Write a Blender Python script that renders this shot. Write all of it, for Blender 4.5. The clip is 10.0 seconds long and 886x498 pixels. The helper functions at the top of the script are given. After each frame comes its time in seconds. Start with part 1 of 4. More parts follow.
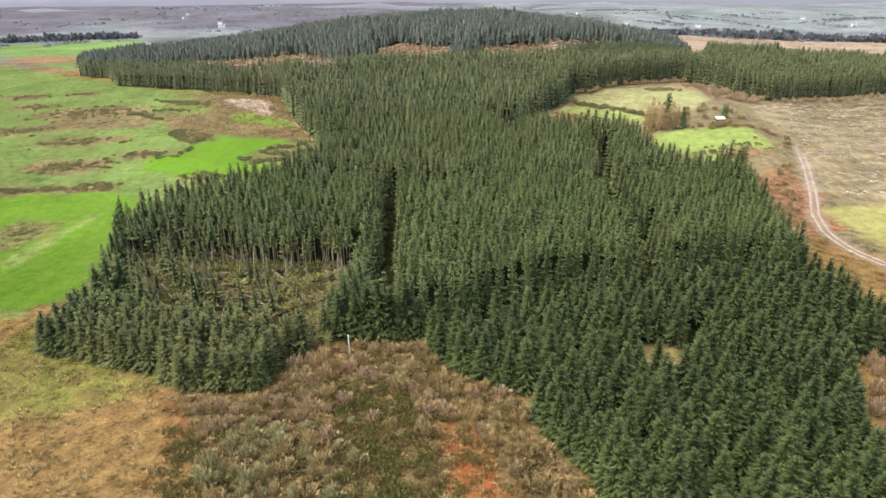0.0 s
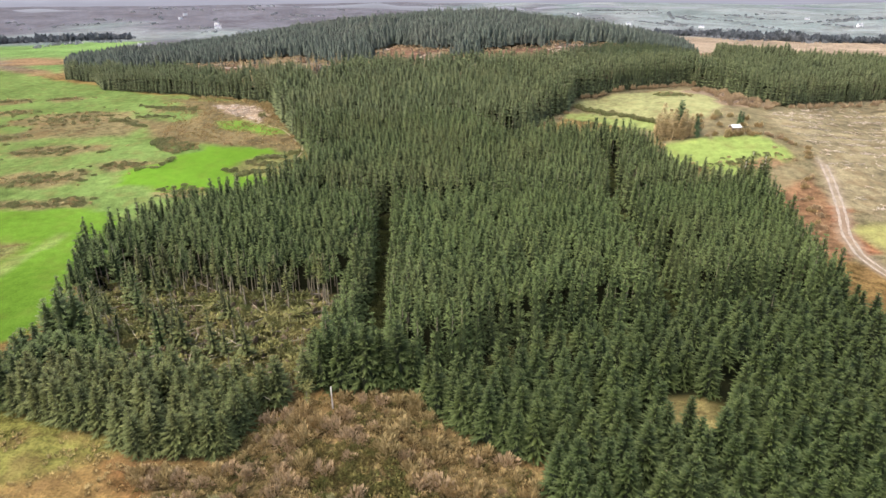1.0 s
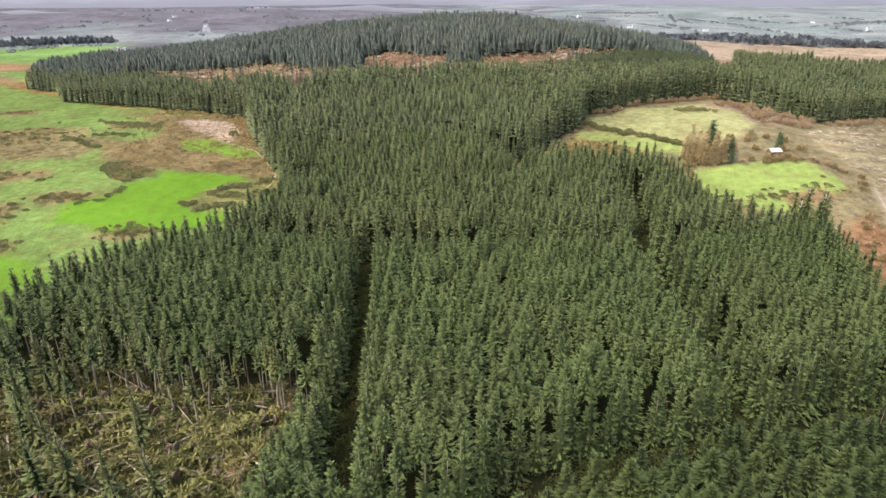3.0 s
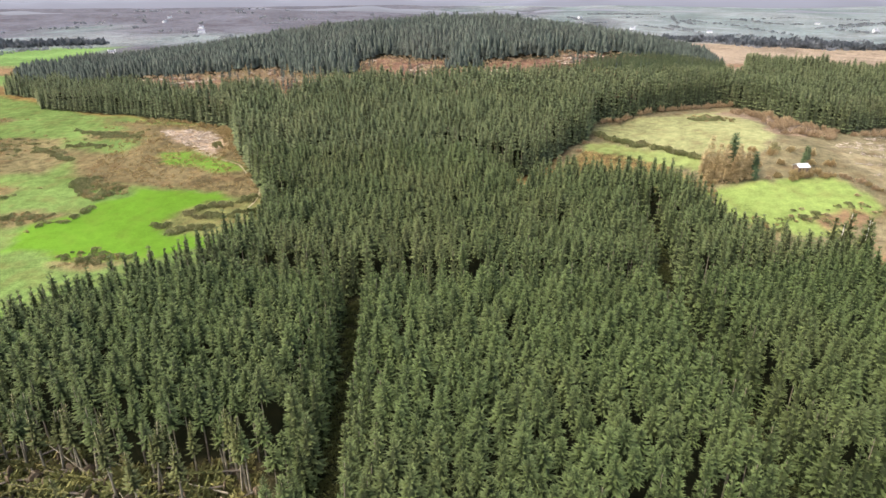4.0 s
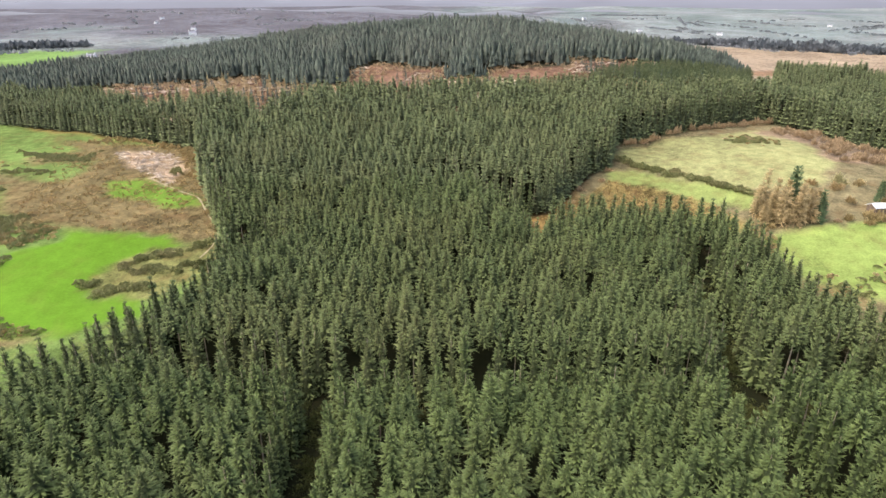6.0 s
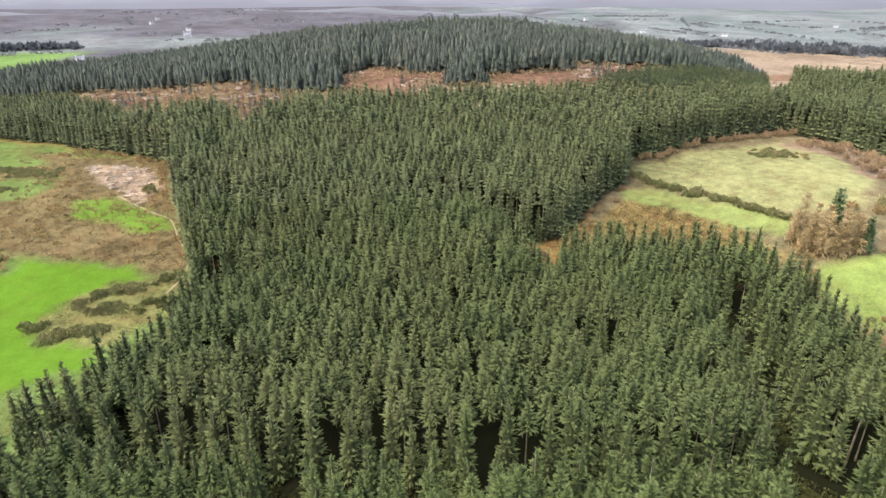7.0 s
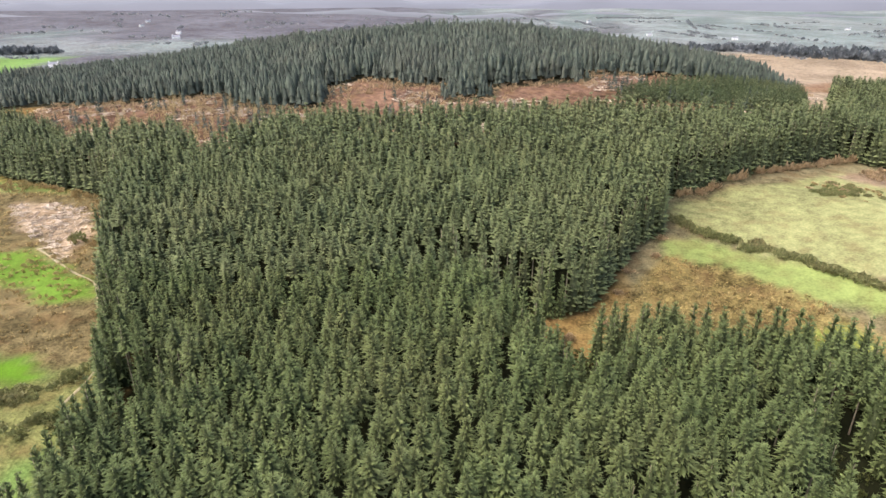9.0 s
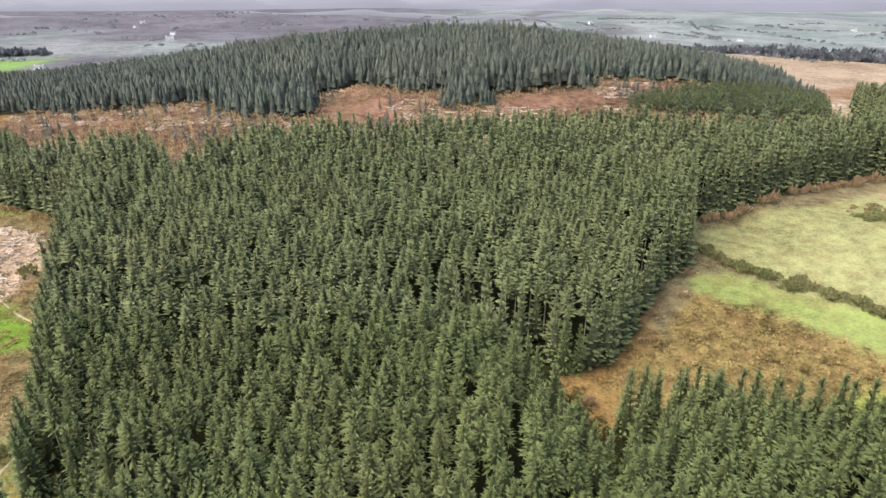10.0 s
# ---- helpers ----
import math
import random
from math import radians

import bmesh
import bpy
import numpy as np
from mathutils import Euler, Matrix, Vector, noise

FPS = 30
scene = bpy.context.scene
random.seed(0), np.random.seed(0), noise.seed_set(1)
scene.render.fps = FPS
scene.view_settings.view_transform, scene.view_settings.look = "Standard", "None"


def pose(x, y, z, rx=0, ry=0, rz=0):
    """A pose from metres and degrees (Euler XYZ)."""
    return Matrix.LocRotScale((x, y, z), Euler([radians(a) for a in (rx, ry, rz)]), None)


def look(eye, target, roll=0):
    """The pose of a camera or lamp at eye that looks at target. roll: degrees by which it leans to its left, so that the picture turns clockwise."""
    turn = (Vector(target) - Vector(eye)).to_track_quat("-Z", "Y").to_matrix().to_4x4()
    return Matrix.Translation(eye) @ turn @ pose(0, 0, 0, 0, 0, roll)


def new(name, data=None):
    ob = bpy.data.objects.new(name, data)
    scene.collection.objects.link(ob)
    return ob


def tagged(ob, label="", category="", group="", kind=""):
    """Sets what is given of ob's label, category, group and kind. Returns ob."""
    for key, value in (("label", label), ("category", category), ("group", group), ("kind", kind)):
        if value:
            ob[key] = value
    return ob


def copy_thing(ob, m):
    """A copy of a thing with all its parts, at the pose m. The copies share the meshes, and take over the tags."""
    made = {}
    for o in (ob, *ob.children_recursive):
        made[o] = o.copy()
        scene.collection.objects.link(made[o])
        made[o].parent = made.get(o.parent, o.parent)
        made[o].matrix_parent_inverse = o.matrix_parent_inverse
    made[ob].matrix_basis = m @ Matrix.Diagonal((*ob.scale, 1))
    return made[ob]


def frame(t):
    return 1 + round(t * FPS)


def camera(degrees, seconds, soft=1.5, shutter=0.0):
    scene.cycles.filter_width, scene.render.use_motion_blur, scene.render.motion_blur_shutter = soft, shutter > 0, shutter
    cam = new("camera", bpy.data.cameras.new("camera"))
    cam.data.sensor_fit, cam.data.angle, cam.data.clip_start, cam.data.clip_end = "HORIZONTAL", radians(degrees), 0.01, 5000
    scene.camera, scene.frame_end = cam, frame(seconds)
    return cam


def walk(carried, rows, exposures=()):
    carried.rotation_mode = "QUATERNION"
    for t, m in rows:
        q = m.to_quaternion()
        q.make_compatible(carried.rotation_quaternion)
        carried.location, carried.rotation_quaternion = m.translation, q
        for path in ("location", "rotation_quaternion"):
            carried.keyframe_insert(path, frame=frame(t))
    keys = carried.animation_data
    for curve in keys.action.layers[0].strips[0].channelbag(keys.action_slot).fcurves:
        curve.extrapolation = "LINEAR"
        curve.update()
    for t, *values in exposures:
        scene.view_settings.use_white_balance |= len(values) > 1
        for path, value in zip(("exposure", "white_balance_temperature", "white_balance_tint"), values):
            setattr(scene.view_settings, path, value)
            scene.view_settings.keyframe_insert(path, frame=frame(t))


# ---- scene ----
cam = camera(72.1, 10.0, soft=1.55)
METRES, EYE, TILT, LEAN, TURN = 150.0, 50.0, -23.0, 0.0, 0.0
ROWS = [
    (0.0, 0.0, 0.0, 0.0, -0.0, -0.01, 0.13),
    (0.5, 0.0011, 0.0407, 0.0172, -0.01, -0.02, 0.12),
    (1.0, 0.0027, 0.0825, 0.0353, -0.02, -0.01, 0.13),
    (1.5, 0.0037, 0.1257, 0.0538, -0.09, 0.02, 0.14),
    (2.0, 0.0051, 0.1698, 0.0727, -0.12, 0.07, 0.12),
    (2.5, 0.0061, 0.2141, 0.0922, -0.23, 0.09, 0.13),
    (4.0, 0.0099, 0.351, 0.1527, -0.36, 0.18, 0.15),
    (4.5, 0.0113, 0.3979, 0.1728, -0.38, 0.17, 0.13),
    (5.0, 0.0128, 0.4448, 0.1928, -0.4, 0.19, 0.11),
    (5.5, 0.0145, 0.4917, 0.2131, -0.33, 0.2, 0.06),
    (7.0, 0.0188, 0.6342, 0.2747, -0.34, 0.24, 0.04),
    (7.5, 0.0203, 0.6816, 0.2955, -0.33, 0.25, 0.06),
    (8.0, 0.0219, 0.7288, 0.3164, -0.32, 0.27, 0.05),
    (8.5, 0.0232, 0.7757, 0.3371, -0.35, 0.32, 0.09),
    (9.0, 0.0241, 0.8225, 0.3578, -0.38, 0.33, 0.06),
    (9.5, 0.0255, 0.8696, 0.3781, -0.38, 0.35, 0.06),
    (10.0, 0.0264, 0.9166, 0.3988, -0.42, 0.36, 0.06),
]
walk(cam, [(t, pose(0, 0, EYE, TILT, LEAN, TURN) @ pose(METRES * x, METRES * y, METRES * z, 90 + pitch, roll, yaw)) for t, x, y, z, yaw, pitch, roll in ROWS])

# ---- light ----
world = bpy.data.worlds.new("overcast_sky")
scene.world = world
world.use_nodes = True
wn, wl = world.node_tree.nodes, world.node_tree.links
sky = wn.new("ShaderNodeTexSky")
sky.sky_type, sky.sun_disc = "NISHITA", False
sky.sun_elevation, sky.sun_rotation = radians(58), radians(-112)
sky.air_density, sky.dust_density, sky.ozone_density = 1.0, 5.0, 1.0
background = wn["Background"]
background.inputs["Strength"].default_value = 0.15
wl.new(sky.outputs["Color"], background.inputs["Color"])
sun = new("sun", bpy.data.lights.new("sun", "SUN"))
sun.data.energy, sun.data.angle, sun.data.color = 1.15, radians(70), (1.0, 0.975, 0.935)
sun.matrix_world = look((-75, -30, 130), (0, 0, 0))
scene.view_settings.exposure = 1.84


# ---- materials ----
def shader(name, rough=0.9):
    mat = bpy.data.materials.new(name)
    mat.use_nodes = True
    bsdf = mat.node_tree.nodes["Principled BSDF"]
    bsdf.inputs["Roughness"].default_value = rough
    bsdf.inputs["Specular IOR Level"].default_value = 0.25
    return mat, mat.node_tree.nodes, mat.node_tree.links, bsdf


def noise_node(nodes, links, vector, scale, detail=4.0):
    n = nodes.new("ShaderNodeTexNoise")
    n.inputs["Scale"].default_value, n.inputs["Detail"].default_value = scale, detail
    links.new(vector, n.inputs["Vector"])
    return n.outputs["Fac"]


def span(nodes, links, value, a, b, lo, hi):
    m = nodes.new("ShaderNodeMapRange")
    for key, v in (("From Min", a), ("From Max", b), ("To Min", lo), ("To Max", hi)):
        m.inputs[key].default_value = v
    links.new(value, m.inputs["Value"])
    return m.outputs["Result"]


def mixed(nodes, links, fac, a, b, blend="MIX"):
    m = nodes.new("ShaderNodeMix")
    m.data_type, m.blend_type = "RGBA", blend
    for slot, v in ((0, fac), (6, a), (7, b)):
        if isinstance(v, (int, float)):
            m.inputs[slot].default_value = v
        elif isinstance(v, tuple):
            m.inputs[slot].default_value = (*v, 1)
        else:
            links.new(v, m.inputs[slot])
    return m.outputs[2]


def plus(nodes, links, a, b, operation="ADD"):
    m = nodes.new("ShaderNodeMath")
    m.operation = operation
    for slot, v in ((0, a), (1, b)):
        if isinstance(v, (int, float)):
            m.inputs[slot].default_value = v
        else:
            links.new(v, m.inputs[slot])
    return m.outputs[0]


def leafy(name, dark, light, odd, patch=0.06, fine=3.0, rough=0.7, gloss=0.15, glow=0.15, shoot_shade=0.0):
    """Foliage or twigs: each plant has its own tone between dark and light, some lean towards odd; patches and fine mottling on top."""
    mat, n, l, bsdf = shader(name, rough)
    geo, info = n.new("ShaderNodeNewGeometry"), n.new("ShaderNodeObjectInfo")
    own = plus(n, l, plus(n, l, geo.outputs["Random Per Island"], info.outputs["Random"]), 1.0, "MODULO")
    col = mixed(n, l, own, dark, light)
    col = mixed(n, l, span(n, l, noise_node(n, l, geo.outputs["Position"], patch), 0.45, 0.75, 0.0, 0.55), col, odd)
    mot = span(n, l, noise_node(n, l, geo.outputs["Position"], fine, 3), 0.3, 0.7, 0.62, 1.38)
    col = mixed(n, l, 1.0, col, mot, "MULTIPLY")
    if shoot_shade:
        # dull old needles inside, pale new ends, plus crown shade put into the colour
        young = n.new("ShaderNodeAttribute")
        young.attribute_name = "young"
        col = mixed(n, l, 1.0, col, span(n, l, young.outputs["Fac"], 0.0, 1.0, 1 - shoot_shade, 1 + shoot_shade), "MULTIPLY")
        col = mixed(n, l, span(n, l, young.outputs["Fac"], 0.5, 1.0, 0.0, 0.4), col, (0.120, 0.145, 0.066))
    l.new(col, bsdf.inputs["Base Color"])
    bsdf.inputs["Specular IOR Level"].default_value = gloss
    thin, both = n.new("ShaderNodeBsdfTranslucent"), n.new("ShaderNodeMixShader")
    l.new(col, thin.inputs["Color"])
    both.inputs[0].default_value = glow
    l.new(bsdf.outputs[0], both.inputs[1])
    l.new(thin.outputs[0], both.inputs[2])
    l.new(both.outputs[0], n["Material Output"].inputs["Surface"])
    return mat


def surface(name, a, b, scale, rough=0.9, bump=0.3, fine=6.0):
    """A plain weathered surface: two tones in patches, grain and relief."""
    mat, n, l, bsdf = shader(name, rough)
    geo = n.new("ShaderNodeNewGeometry")
    big = noise_node(n, l, geo.outputs["Position"], scale)
    grain = noise_node(n, l, geo.outputs["Position"], scale * fine, 6)
    col = mixed(n, l, span(n, l, big, 0.35, 0.65, 0, 1), a, b)
    col = mixed(n, l, 1.0, col, span(n, l, grain, 0.3, 0.7, 0.7, 1.3), "MULTIPLY")
    l.new(col, bsdf.inputs["Base Color"])
    if bump:
        bm = n.new("ShaderNodeBump")
        bm.inputs["Strength"].default_value = bump
        l.new(grain, bm.inputs["Height"])
        l.new(bm.outputs["Normal"], bsdf.inputs["Normal"])
    return mat


# needles from FRONT_SPRUCE to PALE_SPRUCE pale with distance: haze put into the colour
SPRUCE = leafy("spruce_needles", (0.032, 0.046, 0.012), (0.060, 0.080, 0.023), (0.058, 0.062, 0.020), glow=0.1, shoot_shade=0.65)
INNER_SPRUCE = leafy("half_hazed_spruce_needles", (0.039, 0.052, 0.016), (0.069, 0.086, 0.029), (0.074, 0.073, 0.026), glow=0.1, shoot_shade=0.65)
PALE_SPRUCE = leafy("hazed_spruce_needles", (0.054, 0.065, 0.026), (0.090, 0.105, 0.045), (0.096, 0.096, 0.041), glow=0.1, shoot_shade=0.6)
FRONT_SPRUCE = leafy("near_spruce_needles", (0.014, 0.023, 0.0042), (0.029, 0.040, 0.008), (0.026, 0.032, 0.0075), glow=0.08, shoot_shade=0.75)
OLIVE_SPRUCE = leafy("weathered_spruce_needles", (0.036, 0.044, 0.012), (0.066, 0.072, 0.021), (0.064, 0.056, 0.018), glow=0.1, shoot_shade=0.6)
MID_SPRUCE = leafy("young_spruce_needles", (0.050, 0.066, 0.030), (0.095, 0.115, 0.052), (0.095, 0.094, 0.046), 0.04, 1.6)
# blue-grey haze over the far hill is put into this needle colour
FAR_SPRUCE = leafy("hazed_hill_needles", (0.033, 0.042, 0.033), (0.064, 0.076, 0.058), (0.066, 0.066, 0.052), 0.03, 0.5)
TORN = leafy("torn_needles", (0.074, 0.080, 0.024), (0.175, 0.162, 0.054), (0.180, 0.128, 0.050), 0.15, glow=0.2, shoot_shade=0.3)
LARCH = leafy("larch_twigs", (0.220, 0.160, 0.075), (0.320, 0.245, 0.125), (0.240, 0.200, 0.085), glow=0.3)
CYPRESS = leafy("cypress_leaves", (0.042, 0.063, 0.028), (0.066, 0.091, 0.038), (0.056, 0.077, 0.028))
WILLOW = leafy("willow_twigs", (0.185, 0.135, 0.058), (0.320, 0.245, 0.115), (0.275, 0.165, 0.078), 0.14, 3.0, glow=0.35)
LICHEN = leafy("lichen_twigs", (0.170, 0.155, 0.068), (0.295, 0.270, 0.130), (0.225, 0.180, 0.085), 0.14, 3.0, glow=0.3)
PINKISH = leafy("birch_twigs", (0.225, 0.155, 0.086), (0.345, 0.252, 0.150), (0.275, 0.196, 0.105), 0.1, 2.0, glow=0.35)
GORSE = leafy("gorse_leaves", (0.110, 0.120, 0.045), (0.190, 0.188, 0.078), (0.210, 0.160, 0.085), 0.15, 2.5, glow=0.3)
BRAMBLE = leafy("bramble_leaves", (0.062, 0.064, 0.018), (0.150, 0.138, 0.044), (0.190, 0.115, 0.048), 0.3, 2.5, glow=0.25)
TUSSOCK = leafy("dead_grass", (0.168, 0.119, 0.049), (0.294, 0.231, 0.105), (0.196, 0.105, 0.042), 0.12, 1.5, 0.9, 0.1)
BARK = surface("spruce_bark", (0.085, 0.068, 0.048), (0.15, 0.124, 0.090), 1.5)
DEADWOOD = surface("bare_wood", (0.150, 0.128, 0.084), (0.260, 0.222, 0.150), 1.2)
SLASH = surface("bleached_brash", (0.29, 0.225, 0.170), (0.46, 0.38, 0.30), 0.8)
BIRCH = surface("pale_bark", (0.42, 0.39, 0.35), (0.26, 0.24, 0.21), 1.0)
EARTH = surface("root_earth", (0.070, 0.050, 0.030), (0.120, 0.088, 0.052), 1.2)
WHITEWASH = surface("whitewash", (0.55, 0.54, 0.52), (0.64, 0.63, 0.61), 0.4, 0.8, 0.1)
TIN = surface("painted_tin_roof", (0.36, 0.36, 0.35), (0.48, 0.48, 0.47), 0.5, 0.5, 0.1)
SLATE = surface("slate", (0.13, 0.13, 0.15), (0.20, 0.20, 0.22), 0.6)
BOARD = surface("dark_boards", (0.10, 0.07, 0.05), (0.18, 0.13, 0.09), 0.8)


def land():
    mat, n, l, bsdf = shader("land", 0.95)
    cover, rough = n.new("ShaderNodeVertexColor"), n.new("ShaderNodeAttribute")
    cover.layer_name, rough.attribute_name = "cover", "rough"
    pos = n.new("ShaderNodeNewGeometry").outputs["Position"]
    wide = noise_node(n, l, pos, 0.07, 5)
    mid = noise_node(n, l, pos, 0.45, 6)
    fine = noise_node(n, l, pos, 2.4, 6)
    amount = rough.outputs["Fac"]
    tone = plus(n, l, plus(n, l, span(n, l, wide, 0.3, 0.7, -0.35, 0.35), span(n, l, mid, 0.3, 0.7, -0.55, 0.55)), span(n, l, fine, 0.3, 0.7, -0.5, 0.5))
    tone = plus(n, l, plus(n, l, tone, amount, "MULTIPLY"), 1.0)
    tone = plus(n, l, tone, span(n, l, noise_node(n, l, pos, 0.014, 6), 0.35, 0.65, -0.2, 0.2))
    tone = plus(n, l, tone, 0.25, "MAXIMUM")
    col = mixed(n, l, 1.0, cover.outputs["Color"], tone, "MULTIPLY")
    russet = plus(n, l, span(n, l, noise_node(n, l, pos, 0.22, 5), 0.5, 0.68, 0, 0.55), amount, "MULTIPLY")
    col = mixed(n, l, russet, col, (0.10, 0.060, 0.028))
    l.new(col, bsdf.inputs["Base Color"])
    bump = n.new("ShaderNodeBump")
    bump.inputs["Distance"].default_value = 0.4
    l.new(plus(n, l, fine, mid), bump.inputs["Height"])
    l.new(plus(n, l, amount, 0.8, "MULTIPLY"), bump.inputs["Strength"])
    l.new(bump.outputs["Normal"], bsdf.inputs["Normal"])
    bsdf.inputs["Specular IOR Level"].default_value = 0.0
    return mat


LAND = land()


# ---- the lie of the land ----
def step(a, b, v):
    u = np.clip((v - a) / (b - a), 0, 1)
    return u * u * (3 - 2 * u)


def lattice(x, y, size, seed):
    """Smooth value noise from -1 to 1."""
    x, y = np.asarray(x, float) / size, np.asarray(y, float) / size
    i, j = np.floor(x).astype(np.int64), np.floor(y).astype(np.int64)
    fx, fy = x - i, y - j
    fx, fy = fx * fx * (3 - 2 * fx), fy * fy * (3 - 2 * fy)

    def at(a, b):
        h = (a * 374761393 + b * 668265263 + seed * 974711) & 0x7FFFFFFF
        h = ((h ^ (h >> 13)) * 1274126177) & 0x7FFFFFFF
        return ((h ^ (h >> 16)) & 0xFFFF) / 32767.5 - 1

    return (at(i, j) * (1 - fx) + at(i + 1, j) * fx) * (1 - fy) + (at(i, j + 1) * (1 - fx) + at(i + 1, j + 1) * fx) * fy


def ground(x, y):
    x, y = np.asarray(x, float), np.asarray(y, float)

    def knoll(height, cx, cy, sx, sy):
        return height * np.exp(-(((x - cx) / sx) ** 2 + ((y - cy) / sy) ** 2) / 2)

    z = -3 + 6 * step(150, 300, y) + 8 * step(600, 1300, y)
    z = z + knoll(25, 30, 470, np.where(x > 30, 108, 128), 120) + knoll(8, 98, 225, 30, 36) + knoll(2.5, -95, 205, 35, 30)
    far = step(500, 1100, np.hypot(x, y))
    z = z + far * (10 * lattice(x, y, 420, 3) + 5 * lattice(x, y, 150, 4))
    return z + 0.35 * lattice(x, y, 9, 5) + 0.15 * lattice(x, y, 3.5, 6)


def inside(poly, x, y):
    """Metres inside (positive) or outside (negative) the outline."""
    x, y = np.asarray(x, float), np.asarray(y, float)
    d2, odd = np.full(x.shape, 1e12), np.zeros(x.shape, bool)
    for (ax, ay), (bx, by) in zip(poly, poly[1:] + poly[:1]):
        ex, ey = bx - ax, by - ay
        u = np.clip(((x - ax) * ex + (y - ay) * ey) / (ex * ex + ey * ey + 1e-9), 0, 1)
        d2 = np.minimum(d2, (x - ax - u * ex) ** 2 + (y - ay - u * ey) ** 2)
        if ay != by:
            odd ^= ((ay > y) != (by > y)) & (x < ex * (y - ay) / ey + ax)
    return np.where(odd, 1, -1) * np.sqrt(d2)


def off_line(line, x, y):
    """Metres from a line of points."""
    x, y = np.asarray(x, float), np.asarray(y, float)
    d2 = np.full(x.shape, 1e12)
    for (ax, ay), (bx, by) in zip(line, line[1:]):
        ex, ey = bx - ax, by - ay
        u = np.clip(((x - ax) * ex + (y - ay) * ey) / (ex * ex + ey * ey + 1e-9), 0, 1)
        d2 = np.minimum(d2, (x - ax - u * ex) ** 2 + (y - ay - u * ey) ** 2)
    return np.sqrt(d2)


# Outlines on the plan, in metres.
STAND = [(-66, 84), (-56, 80), (-42, 76), (-37, 72), (-26, 73), (-25, 80), (-19, 86), (-4, 86), (-1, 81), (4, 76), (9, 72), (14, 71), (12, 66), (15, 60),
         (18, 54), (21, 46), (24, 34), (46, 34), (52, 60), (57, 71), (59, 78), (72, 82), (72, 96), (70, 106), (73, 119), (80, 146), (82, 162), (70, 165), (65, 175),
         (63, 189), (59, 202), (43, 209), (30, 211), (24, 210), (19, 219), (28, 222), (33, 229), (42, 242), (48, 247), (54, 264), (64, 268), (80, 277), (98, 286),
         (109, 294)]
STAND += [(119, 284), (125, 266), (137, 258), (157, 271), (182, 281), (212, 291), (290, 308), (330, 390), (260, 385), (182, 390), (156, 378), (142, 345),
          (126, 318), (102, 307), (78, 306), (48, 308), (19, 307), (-7, 303), (-27, 306), (-43, 298), (-47, 290), (-53, 279), (-58, 286), (-69, 301), (-82, 306),
          (-97, 301), (-112, 316), (-136, 338), (-205, 362), (-204, 352), (-180, 337), (-161, 310), (-132, 298), (-108, 287), (-92, 279), (-79, 274), (-70, 269), (-64, 251), (-54, 229), (-49, 218),
          (-45, 211), (-39, 196), (-38, 181), (-43.5, 170), (-48, 163), (-54.5, 156), (-64, 145), (-72, 127), (-62, 99)]
HILL = [(-205, 362), (-160, 383), (-132, 372), (-117, 373), (-80, 369), (-73, 358), (-52, 343), (-34, 343), (-38, 371), (-24, 379), (-11, 368), (4, 367), (5, 345),
        (23, 349), (26, 363), (61, 371), (66, 388), (104, 396), (130, 393), (152, 388), (165, 430), (176, 470), (160, 530), (60, 555), (-80, 550), (-170, 530), (-235, 490), (-250, 430)]
YOUNG = [(63, 347), (94, 346), (134, 352), (150, 381), (129, 390), (109, 384), (78, 362)]
CLEARED = [(-150, 352), (-112, 314), (-97, 299), (-82, 304), (-58, 282), (-53, 275), (-43, 294), (-27, 303), (19, 305), (62, 306), (102, 305), (126, 316), (144, 345),
           (156, 384), (110, 400), (60, 390), (-20, 384), (-50, 360), (-100, 380), (-150, 384)]
WINDTHROW = [(-64, 106), (-60, 122), (-45, 118), (-33, 113), (-23, 117), (-18, 111), (-19, 100), (-20, 85), (-26, 84), (-36, 88), (-48, 92), (-56, 98)]
HAUL = [(-29, 108), (-24.5, 109), (-19.5, 88), (-21, 84), (-25, 84), (-24.5, 92)]
RIDES = [([(-10.5, 92), (-13.5, 156)], 1.7), ([(-54, 160), (-37, 160), (-13, 156), (40, 155), (60, 156)], 1.6), ([(41, 106), (42, 151), (47, 172), (49, 190)], 2.2),
         ([(0, 86), (8, 91.5), (19.5, 98), (31, 101.5), (44, 104), (62, 109)], 2.0), ([(24, 204), (16, 224)], 2.8), ([(-46, 197), (-33, 198)], 2.0)]
SCRAPE = [(-95, 268), (-82, 269), (-73, 262), (-68, 250), (-67, 240), (-83, 254)]
PATH = [(-75, 245), (-63, 235.5), (-57, 232), (-51, 221), (-46.5, 215), (-45.5, 209), (-46, 200)]
CUTOVER = [(112, 228), (150, 262), (280, 290), (280, 200), (150, 150), (106, 152), (107, 162), (114, 188)]
TRACK = [(112, 187), (109, 178), (101, 159), (93.5, 144), (90, 133), (90, 125), (91, 119), (94, 111), (99, 98), (104, 80)]


GORSE_SPOTS = [(-116, 183, 22, 8, 2.6), (-146, 254, 30, 13, 5), (-159, 228, 12, 8, 2), (-126, 210, 16, 9, 2), (-95, 193, 10, 5, 0.8), (-98, 166, 9, 3, 1),
               (-118, 164, 16, 11, 0.7), (-104, 212, 2, 0.5, 0.5), (-110, 266, 12, 5, 1), (-194, 290, 7, 6, 2), (-167, 290, 7, 5, 1.5),
               (-177, 267, 7, 5, 1.5), (-107, 262, 10, 5, 1), (-71, 174, 12, 4, 1.2), (93, 263, 40, 4.0, 2.6), (85, 188, 12, 4, 1.2), (100, 191, 8, 3, 1.2),
               (74, 185, 10, 3, 2)]


